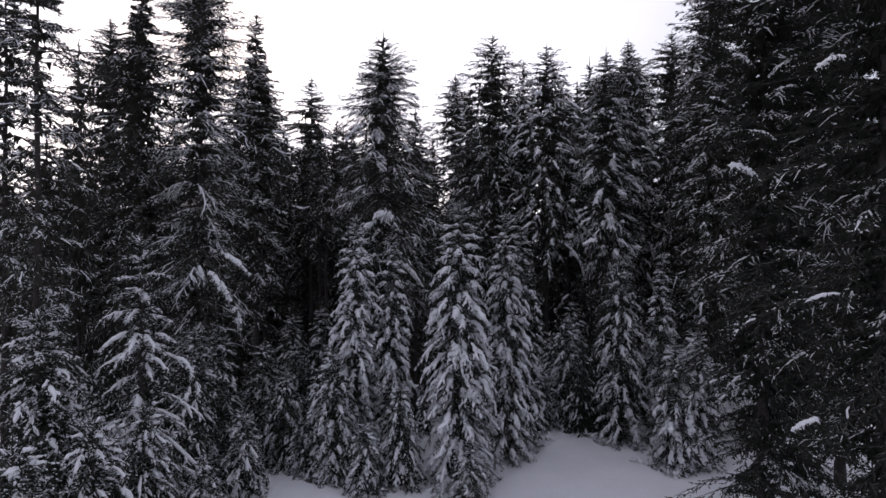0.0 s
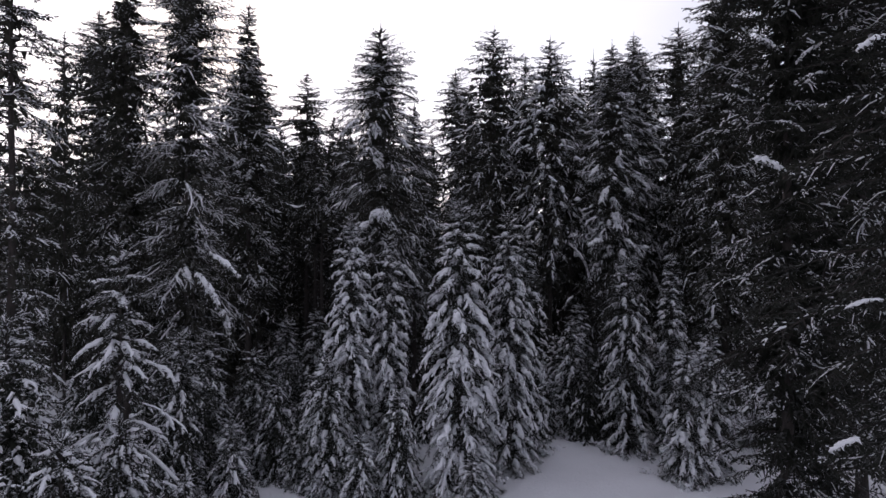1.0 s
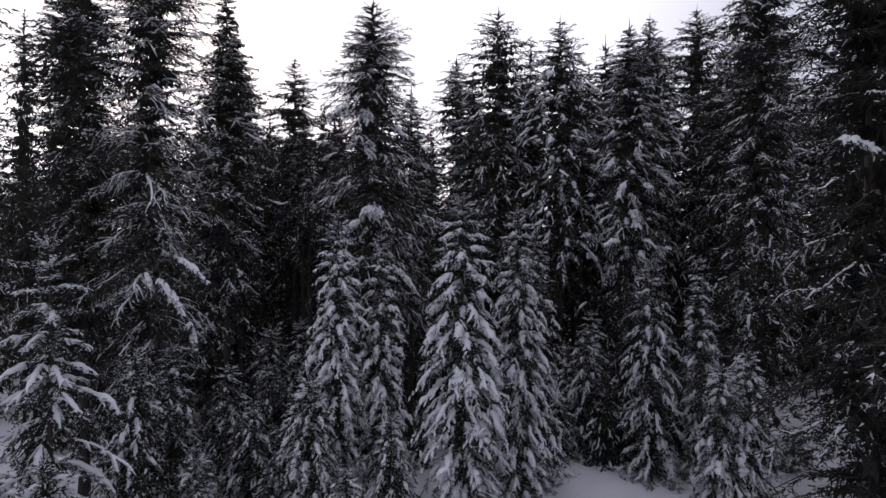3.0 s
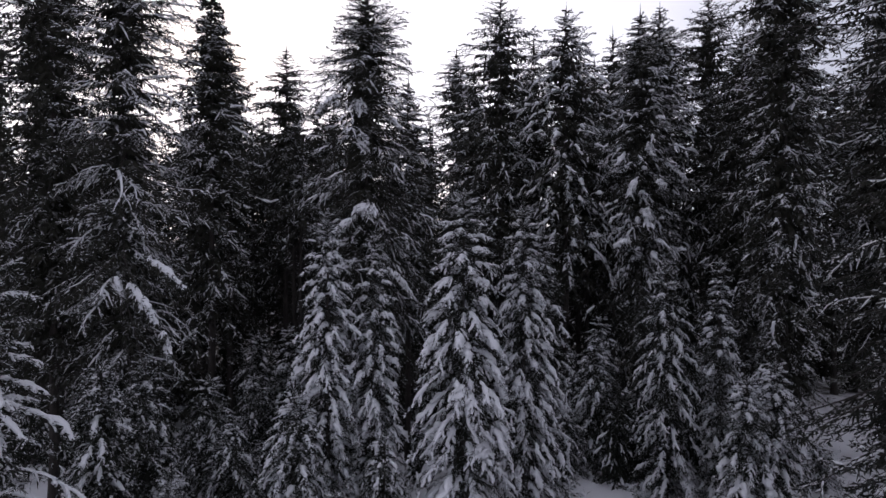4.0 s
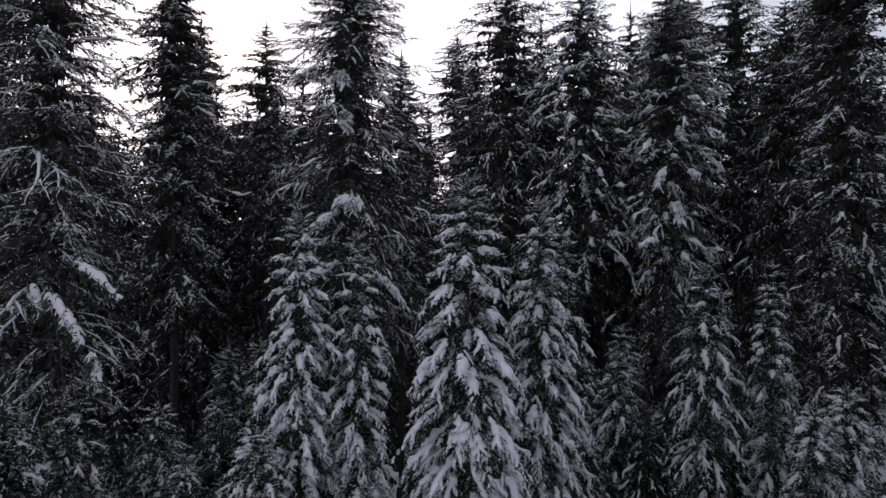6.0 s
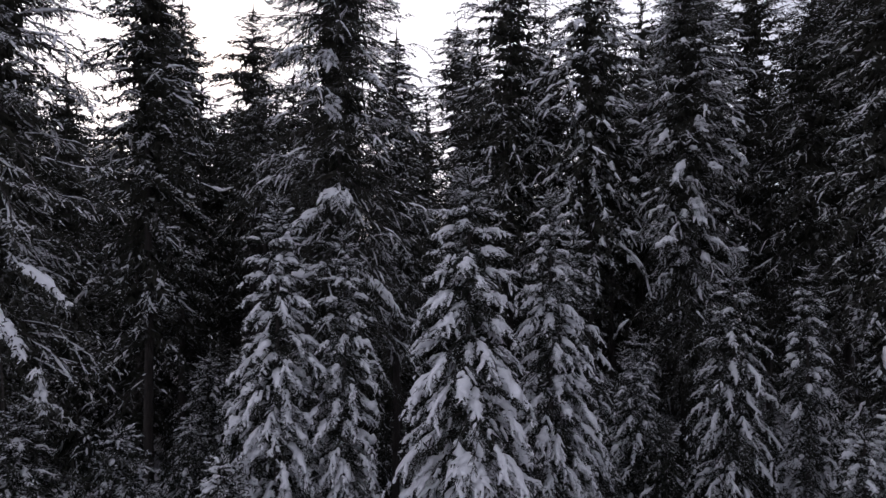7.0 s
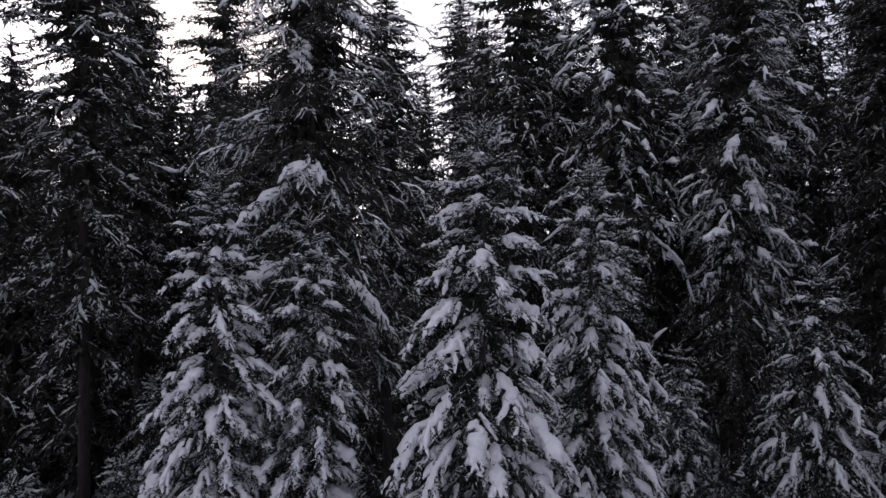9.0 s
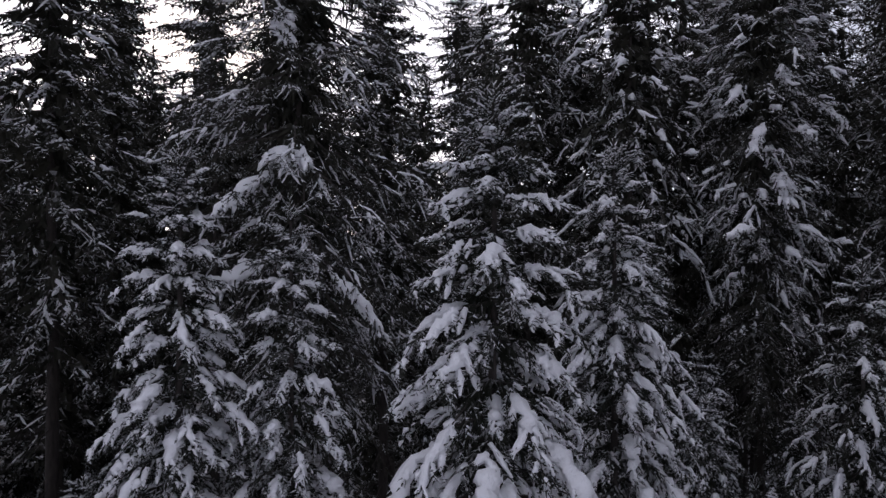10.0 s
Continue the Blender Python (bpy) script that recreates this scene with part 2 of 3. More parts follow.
def old_boughs(seed, height, reach, crown_base, style, tier, coarse, sparse, rng):
    """Boughs of a grown spruce: short and rising at the spire, long and hanging below, with gaps."""
    crown = height - crown_base
    deep = tier in ("far", "dim", "small")
    gap = (0.27 if deep else 0.38 if style == "dark" else 0.34) * coarse * (1 + 0.4 * sparse)
    per = 6 if deep else 9
    z, level = [], height - 0.25
    while level > crown_base:
        z.append(level)
        level -= gap * (0.36 + 0.64 * min(1.0, (height - level) / (0.35 * crown))) * rng.uniform(0.7, 1.3)
    z = np.repeat(np.array(z), per)
    z = z + rng.normal(0, gap * (0.5 if deep else 0.27), len(z))
    u = np.clip((height - z) / crown, 0.01, 1.0)
    keep = rng.random(len(z)) > sparse * (0.35 + 0.4 * u)
    keep &= rng.random(len(z)) < np.clip(0.55 + (height - z) / 2.0, 0.5, 1.0)
    keep &= rng.random(len(z)) > np.clip((u - 0.75) / 0.25, 0, 1) * 0.5
    z, u = z[keep], u[keep]
    azim = np.arange(len(z)) * 2.39996 + rng.normal(0, 0.35, len(z))
    hole = np.sin(2.1 * azim + 1.3 * z + seed) * np.cos(1.9 * z - azim + 2.2 * seed)
    keep = (style != "dark") | (hole < 0.4) | (u < 0.12)
    z, u, azim = z[keep], u[keep], azim[keep]
    n = len(z)
    prof = np.minimum(1.0, np.clip(height - z, 0.05, None) / 4.8) ** 0.8
    if style == "old" and sparse > 0.12:
        prof = np.clip((height - z - 2.2) / 3.5, 0.1, 1.0) ** 0.8
    prof = prof * (1 - 0.25 * np.clip((u - 0.7) / 0.3, 0, 1))
    lobes = 1 + 0.14 * np.sin(azim * 2 + seed) + 0.15 * np.sin(z * 1.7 + seed * 1.3 + azim)
    want = reach * prof * lobes * rng.uniform(np.interp(u, (0.2, 0.5), (0.82, 0.45 if style == "dark" else 0.55)), 1.12) + 0.08
    flat = 18 if style == "dark" else 0 if style == "laden" else 7
    if style == "ribbed":
        flat = 14
    first = np.radians(26 - 54 * u ** 0.5 + 0.5 * flat + rng.normal(0, 9, n))
    last = np.radians(14 - 70 * u ** 0.4 + flat + rng.normal(0, 14, n))
    return z, azim, want, first, last, u


def snow_strips(path, lo, hi, wide, kk, ring, rng, squash, rough):
    """Pillows of snow along the boughs between lo and hi: rounded ends, lumpy backs, edges that hang over."""
    m = len(path)
    q = np.linspace(0, 1, kk)
    pp, _ = along(path, lo[:, None] + (hi - lo)[:, None] * q[None])
    shape = np.maximum(1 - np.abs(2 * (q ** 0.85) - 1) ** 3.2, 0.0) ** 0.6 + 0.06
    turn = rng.uniform(0, 6.28, (m, 1)) + np.cumsum(rng.uniform(0.4, 1.9, (m, kk)), 1)
    lump = np.clip(1 + 0.28 * np.sin(turn) + 0.14 * rng.normal(size=(m, kk)), 0.45, 1.6)
    pp = pp + UP * (0.01 + 0.10 * wide)[:, None, None] + rng.normal(0, 1, pp.shape) * (0.12 * wide)[:, None, None]
    return tubes(pp, wide[:, None] * shape[None] * lump, ring, squash=squash, rng=rng, rough=rough)


# how finely a tree is built: side branches per bough, sprigs per side branch, sprig thickness and length, stations and ring of the snow strips, share of snowy twigs, bough gap
TIERS = {"hero": (14, 8, 0.0135, 0.95, 11, 8, 0.9, 1.0), "near": (12, 6, 0.019, 1.1, 8, 6, 0.85, 1.25), "fine": (15, 5, 0.021, 1.1, 7, 5, 0.9, 1.15), "mid": (11, 4, 0.03, 1.4, 7, 5, 0.75, 1.6),
         "back": (11, 3, 0.034, 1.4, 5, 4, 0.75, 2.0), "sapling": (9, 4, 0.026, 1.15, 7, 5, 0.75, 1.6), "far": (7, 2, 0.05, 1.8, 5, 4, 0.5, 2.5),
         "small": (7, 2, 0.045, 1.5, 5, 4, 0.3, 2.2), "dim": (3, 2, 0.1, 3.3, 3, 4, 0.0, 6.0)}


def spruce_meshes(seed, height, reach, crown_base, style, tier, snow, sparse=0.0, lumps=(), lean=0.0):
    """Trunk, and one set of (owner, chunk) lists for wood, needles and snow, of one spruce that stands at the origin.
    style: young or open (hanging skirts to the ground), old, laden or dark (open crown on a bare stem); lumps: both ends and thickness of large snow caps."""
    rng = np.random.default_rng(seed)
    young = style in ("young", "open")
    heavy = style not in ("old", "dark", "ribbed")
    t, subs, fat, long, kk, ring, share, coarse = TIERS[tier]
    if young:
        z, azim, want, first, last, u, main = young_boughs(seed, height, reach, crown_base, style, coarse, sparse, rng)
        path, length = bough_paths(z, azim, first, last, want, 0.9, 8, lean, height, rng)
    else:
        z, azim, want, first, last, u = old_boughs(seed, height, reach, crown_base, style, tier, coarse, sparse, rng)
        path, length = bough_paths(z, azim, first, last, want, 0.8, 7, lean, height, rng, 14)
        main = np.ones(len(z))
    n, k = path.shape[:2]
    s = np.linspace(0, 1, k)
    own = np.arange(n)
    # trunk
    zt = np.linspace(-0.3, height - 0.12, 14)
    girth = 0.0066 * height + 0.03
    tr = girth * (1 - np.clip(zt, 0, None) / height) ** 0.85 + 0.012
    tr[0] *= 1.35
    tpath = np.stack([lean * (np.clip(zt, 0, None) / height) ** 1.5 + 0.02 * np.sin(zt * 0.7 + seed), 0.02 * np.cos(zt * 0.6 + seed), zt], -1)[None]
    trunk = tubes(tpath, tr[None], 9, rng=rng, rough=0.05)
    wood, needles, white = [], [], []
    # woody boughs, and bare dead twigs on the lower stem
    br = (0.006 + 0.008 * length)[:, None] * (1 - 0.85 * s[None])
    if tier not in ("far", "dim", "small"):
        every = 1 if tier == "hero" else 3
        wood.append((own, *tubes(path[:, ::every], br[:, ::every], 3)))
    if not young and crown_base > 2.0 and tier not in ("far", "dim"):
        m = int(60 * crown_base / 6)
        dzs, daz = rng.uniform(0.8, crown_base + 2, m), rng.uniform(0, 6.28, m)
        dl = rng.uniform(0.3, 0.6 * reach + 0.4, m)
        q = np.linspace(0, 1, 4)
        dp = np.stack([q[None] * (dl * np.cos(daz))[:, None], q[None] * (dl * np.sin(daz))[:, None], dzs[:, None] - 0.35 * dl[:, None] * q[None] ** 1.6], -1)
        wood.append((np.full(m, -1), *tubes(dp, 0.016 * (1 - 0.8 * q)[None] * np.ones((m, 1)), 3)))
        hair = 7
        hp, ht = along(dp, rng.uniform(0.25, 1.0, (m, hair)))
        hd = ht * 0.5 - UP * 0.9 + rng.normal(0, 0.5, (m, hair, 3))
        wood.append((np.full(m * hair, -1), *spikes(hp, hd, rng.uniform(0.12, 0.4, (m, hair)), 0.014, rng)))
        frost = rng.random(m) < 0.1 * snow
        if frost.any():
            white.append((np.full(int(frost.sum()), -1), *snow_strips(dp[frost], np.full(frost.sum(), 0.2), rng.uniform(0.5, 0.95, frost.sum()), rng.uniform(0.02, 0.04, frost.sum()), 5, 4, rng, 0.7, 0.2)))
    # side twigs
    ts = 0.08 + 0.92 * (np.arange(t)[None] + rng.uniform(0.3, 0.7, (n, t))) / t
    tp, tt = along(path, ts)
    side = unit(np.cross(tt, UP))
    sign = np.where(np.arange(t) % 2 == 0, 1.0, -1.0)[None, :, None]
    sag = rng.uniform(0.2, 0.55, (n, 1, 1)) if young else rng.uniform(-0.05, 0.5, (n, 1, 1)) if style == "dark" else rng.uniform(0.1, 0.9, (n, 1, 1))
    hang = (sag + rng.normal(0, 0.12 if young else 0.18, (n, t, 1))) * np.clip(u * (5 if young else 1.8), 0.0, 1.0)[:, None, None]
    spread = rng.uniform(0.6, 0.95, (n, 1, 1)) if young else rng.uniform(0.5, 0.85, (n, 1, 1)) if heavy else rng.uniform(0.6, 1.0, (n, 1, 1))
    td = unit(tt + side * sign * (spread + rng.normal(0, 0.14 if young else 0.25, (n, t, 1))) - UP * hang)
    tl = (0.10 + (0.30 if young else 0.36) * length[:, None] * (1.02 - ts) ** 0.65) * rng.uniform(0.75, 1.15, (n, t))
    tl = np.minimum(tl, 0.42 if young else 0.62) * np.clip(0.45 + 2.2 * ts, 0, 1)
    fine = np.clip((height - z) / (1.2 if young else 2.0), 0.45 if young else 0.5, 1.0)[:, None]
    tl = tl * fine
    own_t = np.repeat(own, t)
    needles.append((own_t, *spikes(tp, td, tl, fat * 0.8 * fine * np.ones((n, t)), rng)))
    fs = (np.arange(subs)[None, None] + rng.uniform(0.1, 0.9, (n, t, subs))) / subs * 0.9 + 0.08
    sp = tp[:, :, None] + td[:, :, None] * (tl[:, :, None] * fs)[..., None]
    tside = unit(np.cross(td, UP))[:, :, None]
    ssign = np.where((np.arange(subs)[None, None] + np.arange(t)[None, :, None]) % 2 == 0, 1.0, -1.0)[..., None]
    sd = td[:, :, None] * rng.uniform(0.4, 1.1, (n, t, subs, 1)) + tside * ssign * rng.uniform(0.2, 1.0, (n, t, subs, 1)) - UP * rng.uniform(-0.55, 1.0, (n, t, subs, 1))
    sl = np.clip(0.07 + 0.22 * tl[:, :, None] * (1.05 - fs), 0.08, 0.17) * long * (1.0 if young else 1.15) * rng.uniform(0.6, 1.3, (n, t, subs)) * fine[:, :, None]
    needles.append((np.repeat(own_t, subs), *spikes(sp, sd, sl, fat * fine[:, :, None] * np.ones(sl.shape), rng)))
    # dense dead inner sprays under the boughs
    if young:
        core = 6 if style == "open" else 18 if tier in ("hero", "near") else 10
    else:
        core = max(1, round((22 if tier in ("hero", "near", "fine") else 13 if tier in ("mid", "back") else 7 if tier == "far" else 4) * (1 - 1.4 * sparse)))
    cs = rng.uniform(0.02, 0.55 if young else 0.5, (n, core)) ** (1.4 if young else 1.0)
    if not young:
        cs[:, ::2] *= 0.4
    cp, ct = along(path, cs)
    cd = -UP + ct * rng.uniform(-0.2, 1.2, (n, core, 1)) + rng.normal(0, 0.45, (n, core, 3))
    cl = rng.uniform(0.18, 0.38, (n, core)) * np.clip(want / 1.3, 0.25, 1.15)[:, None] * (1.0 if young else 1.25)
    cl = cl * np.clip((height - z) / 3.5, 0.4, 1.0)[:, None]
    needles.append((np.repeat(own, core), *spikes(cp + UP * 0.03, cd, cl, (0.012 + 0.07 * cl if young and fat < 0.025 else (0.03 + 0.15 * cl) * (np.clip(0.95 - 1.5 * cs, 0.28, 0.85) if fat < 0.025 else np.clip(0.4 + 0.25 * (height - z), 0.5, 1.4)[:, None] if fat < 0.05 else 1.8)), rng)))
    ends, et = along(path, np.full((n, 1), 0.97))
    needles.append((own, *spikes(ends, et, 0.16 * fine, fat * fine, rng)))
    top = np.tile(np.array((lean, 0.0, height - 0.5)), (9, 1)) + UP * np.linspace(0, 0.35, 9)[:, None]
    ta = np.arange(9) * 2.4
    needles.append((np.full(9, -1), *spikes(top, np.stack([np.cos(ta) * 0.55, np.sin(ta) * 0.55, np.full(9, 0.8)], -1), np.linspace(0.34, 0.14, 9), 0.02, rng)))
    if heavy:
        white.append((np.full(9, -1), *spikes(top + UP * 0.02, np.stack([np.cos(ta) * 0.55, np.sin(ta) * 0.55, np.full(9, 0.9)], -1), np.linspace(0.26, 0.1, 9), 0.016, rng)))
    needles.append((np.full(1, -1), *spikes(top[-1:] - UP * (0.0 if young else 0.5), UP[None] + 0.04, np.array([0.42 if young else 1.25]), 0.02 if young else 0.06, rng)))
    # snow: pillows along the boughs
    amount = snow * np.clip((9.0 * u - 0.08) if young else (0.35 + 1.8 * u), 0.05, 1.0)
    if style == "laden":
        amount = amount * np.interp(z, (7.0, 10.5), (0.08, 1.0))
    patch = np.clip(0.5 + 0.9 * np.sin(azim * 2.0 + z * 0.9 + seed) * np.cos(z * 2.3 - azim + seed), 0.0, 1.0)
    if young:
        odds, rounds = amount * (0.95 if tier == "hero" else 0.75) * np.where(main < 1, 0.5, 1.0), 1
    else:
        odds, rounds = amount * (0.35 + 0.9 * patch if heavy else 0.75 * patch if style == "dark" else 0.12 + 0.8 * patch), 2
    if not young:
        slope = (path[:, -1, 2] - path[:, 2, 2]) / np.maximum(length, 0.1)
        odds = odds * np.clip(1.25 + 1.3 * slope, 0.75 if heavy else 0.3, 1.0)
    reachlo = np.full(n, 1.0)
    for turn in range(rounds):
        have = rng.random(n) < np.clip(odds, 0, 0.97)
        m = int(have.sum())
        if not m:
            continue
        if style == "open":
            lo, hi = rng.uniform(0.05, 0.3, m), rng.uniform(0.85, 0.98, m)
            wide = np.minimum(0.03 + 0.018 * length[have], 0.065)
        elif young:
            lo = rng.uniform(0.2, 0.62, m)
            hi = np.minimum(lo + rng.uniform(0.3, 0.6, m), rng.uniform(0.86, 0.98, m))
            wide = np.minimum(0.034 + 0.028 * length[have], 0.08)
        elif style == "ribbed":
            lo, hi = rng.uniform(0.05, 0.35, m), rng.uniform(0.65, 0.98, m)
            wide = rng.uniform(0.026, 0.042, m)
        else:
            lo = rng.uniform(0.3, 0.8, m)
            hi = np.minimum(lo + rng.uniform(0.12, 0.3, m), 0.98)
            wide = np.minimum((0.04 + 0.02 * length[have]) if heavy else (0.024 + 0.010 * length[have]), 0.08 if heavy else 0.042)
        wide = wide * rng.lognormal(0, 0.25, m) * np.clip(0.45 + 0.6 * amount[have], 0.45, 1.05)
        reachlo[have] = np.minimum(reachlo[have], lo)
        white.append((own[have], *snow_strips(path[have], lo, hi, wide, kk, ring, rng, rng.uniform(0.6, 1.0, m), 0.3 if young else 0.42)))
    # snow: fingers along the side branches, running out of the pillows
    laden = np.where(reachlo < 1, 0.95, (0.25 if young else (0.25 + 0.4 * min(1.0, snow)) * patch) * np.clip(0.3 + amount, 0, 1)) > rng.random(n)
    near_pad = np.where(ts > (reachlo - 0.12)[:, None], 1.0, 0.25 if young else 0.45)
    have = (rng.random((n, t)) < share * (0.75 if style == "open" else 0.92 if young else 0.6) * near_pad) & laden[:, None] & (u > 0.05)[:, None]
    m = int(have.sum())
    if m:
        p0, d0, l0 = tp[have], td[have], tl[have]
        lo, hi = rng.uniform(0.0, 0.2, (m, 1)), rng.uniform(0.45, 0.95, (m, 1))
        stations = {"hero": (0.0, 0.25, 0.55, 0.82, 1.0), "near": (0.0, 0.33, 0.72, 1.0)}.get(tier, (0.0, 0.5, 1.0))
        q = lo + (hi - lo) * np.array(stations)[None]
        bow = rng.uniform(0.15, 0.5, (m, 1)) if young else rng.uniform(0.1, 0.8, (m, 1))
        pp = p0[:, None] + d0[:, None] * (l0[:, None] * q)[..., None] - UP * (bow * l0[:, None] * q ** 2)[..., None] + rng.normal(0, 0.008, (m, q.shape[1], 3))
        shape = np.interp(stations, (0.0, 0.25, 0.7, 1.0), (0.75, 1.0, 0.9, 0.3) if young else (0.8, 1.0, 0.7, 0.12))
        pr = (0.014 + (0.10 if young else 0.06 if heavy else 0.045) * l0)[:, None] * shape[None] * rng.uniform(0.6, 1.4, q.shape) * (0.6 + 0.45 * snow) * (1.0 if fat < 0.025 else 1.25)
        white.append((own_t.reshape(n, t)[have], *tubes(pp, pr, 5 if tier == "hero" else 4, squash=rng.uniform(0.6, 1.0, m), lift=0.012, rng=rng, rough=0.25)))
    # rime: frosted sprigs among the needles
    if tier in ("hero", "near", "fine", "mid", "back", "sapling"):
        share_rime = 0.22 * (0.4 + 0.6 * amount) + 0.4 * np.clip(1 - 6 * u, 0, 1) if young else 0.02 + 0.05 * amount if style == "dark" else 0.05 + 0.11 * amount
        rime = rng.random(sl.shape) < share_rime[:, None, None]
        loaded = laden[:, None, None] & (ts > (reachlo - 0.2)[:, None])[..., None] & (rng.random(sl.shape) < (0.12 if young else 0.22 if style == "dark" else 0.33)) & (u > 0.04)[:, None, None]
        if loaded.any():
            owner = np.broadcast_to(own[:, None, None], sl.shape)[loaded]
            down = sd[loaded] * np.array((1, 1, 0.5)) - UP * 0.1
            white.append((owner, *spikes(sp[loaded] + UP * 0.02, down, sl[loaded] * rng.uniform(0.6, 1.1, int(loaded.sum())), fat * (1.1 if fat > 0.025 else 1.35), rng)))
        if rime.any():
            owner = np.broadcast_to(own[:, None, None], sl.shape)[rime]
            white.append((owner, *spikes(sp[rime] + UP * 0.012, sd[rime] + 0.25 * UP, sl[rime] * 0.9, fat * 0.7, rng)))
    # thick snow on single boughs: a pillow along an arc, with fingers over both sides
    for x0, y0, z0, x1, y1, z1, rad in lumps:
        f = np.linspace(0, 1, 13)[:, None]
        arc = np.array((x0, y0, z0)) + np.array((x1 - x0, y1 - y0, z1 - z0)) * f
        arc[:, 2] += 0.09 * abs(x1 - x0) * np.sin(np.pi * f[:, 0])
        arc = arc + rng.normal(0, 0.08 * rad, arc.shape)
        size = math.dist((x0, y0, z0), (x1, y1, z1))
        for shift in (0.0, -0.5, 0.5):
            body = arc[None] + np.array((0.55 * shift * rad, -0.5 * abs(shift) * rad, -0.5 * abs(shift) * rad))
            white.append((np.full(1, -1), *snow_strips(body, np.array((rng.uniform(0, 0.2),)), np.array((rng.uniform(0.8, 1.0),)), np.array((0.5 * rad,)), 13, 10, rng, np.array((0.85,)), 0.22)))
        m = 10 + int(16 * size / rad ** 0.5)
        p0, d0 = along(arc[None], rng.uniform(0, 1, (1, m)))
        across = unit(np.cross(d0[0], UP) * np.where(rng.random(m) < 0.5, 1.0, -1.0)[:, None] + rng.normal(0, 0.4, (m, 3)) + d0[0] * rng.uniform(-0.2, 0.8, (m, 1)) + np.array((0, -0.5, 0)))
        q = np.linspace(0, 1, 5)
        far = rad * rng.uniform(0.5, 1.25, (m, 1))
        lp = p0[0][:, None] + across[:, None] * (far * q[None])[..., None] * np.array((1, 1, 0.4)) - UP * (far * rng.uniform(0.5, 1.0, (m, 1)) * q[None] ** 1.6)[..., None]
        lr = rad * rng.uniform(0.16, 0.28, (m, 1)) * np.array((1.0, 1.05, 0.9, 0.65, 0.25))[None] * rng.uniform(0.8, 1.2, (m, 5))
        white.append((np.full(m, -1), *tubes(lp, lr, 6, rng=rng, rough=0.2)))
        hem = rng.integers(0, m, 5 * m)
        tip = lp[hem, 3] - UP * 0.1 * rad + rng.normal(0, 0.25 * rad, (5 * m, 3))
        needles.append((np.full(5 * m, -1), *spikes(tip, across[hem] * 0.6 - UP * 0.7 + rng.normal(0, 0.4, (5 * m, 3)), rng.uniform(0.08, 0.26, 5 * m), 0.022, rng)))
    return trunk, wood, needles, white, NEEDLE_YOUNG if young else NEEDLE_DARK if style == "dark" else NEEDLE_OLD


def joined(parts):
    """Meshes of a tree whose boughs stay joined."""
    trunk, wood, needles, white, mat = parts
    return (mesh_of("trunk", [(*trunk, 0)], [BARK], True),
            mesh_of("crown", [(v, f, 0) for _, v, f in needles] + [(v, f, 1) for _, v, f in wood], [mat, BARK], False),
            mesh_of("snow_cover", [(v, f, 0) for _, v, f in white], [SNOW], True) if white else None)


def tree_root(x, y, label, group, scale=(1, 1, 1), turn=0.0):
    root = tagged(new("spruce_tree"), label, "tree", group)
    root.matrix_basis = Matrix.Translation((x, y, ground_z(x, y))) @ Matrix.Rotation(turn, 4, "Z") @ Matrix.Diagonal((*scale, 1))
    return root


def plant(meshes, x, y, label, group, scale=(1, 1, 1), turn=0.0):
    """One tree: an empty at its foot with trunk, crown and the snow on the crown."""
    root = tree_root(x, y, label, group, scale, turn)
    trunk, crown, white = meshes
    new("trunk", trunk).parent = root
    c = tagged(new("crown", crown), kind="stuff")
    c.parent = root
    if white:
        tagged(new("snow_cover", white), "white snow lying on the boughs", kind="stuff").parent = c
    return root


def plant_boughs(parts, x, y, label, group):
    """A tree near the camera, with every bough and the snow on it apart."""
    root = tree_root(x, y, label, group)
    trunk, wood, needles, white, mat = parts
    new("trunk", mesh_of("trunk", [(*trunk, 0)], [BARK], True)).parent = root

    def pick(lists, i, slot):
        found = [(v[own == i], f, slot) for own, v, f in lists]
        return [c for c in found if len(c[0])]

    for i in range(-1, int(needles[0][0].max()) + 1):
        green = pick(needles, i, 0) + pick(wood, i, 1)
        b = new("leader" if i < 0 else "bough", mesh_of("bough", green, [mat, BARK], False))
        if i < 0:
            tagged(b, "upright top shoots", kind="stuff")
        b.parent = root
        load = pick(white, i, 0)
        if load:
            tagged(new("snow_pad", mesh_of("snow_pad", load, [SNOW], True)), "lumpy pad of white snow", kind="stuff").parent = b
    return root


# ---- ground ----
def ground_z(x, y):
    z = 0.16 * math.sin(x * 0.21 + 0.6) * math.cos(y * 0.17) + 0.08 * math.sin(x * 0.53 + y * 0.41)
    # unseen hill behind the trees, added to keep horizon glow off the floor
    hidden_hill = max(0.0, min(1.0, (y - 52) / 70))
    z += 0.5 * max(0.0, min(1.0, (y - 36) / 30)) + 9 * hidden_hill * hidden_hill * (3 - 2 * hidden_hill)
    return z


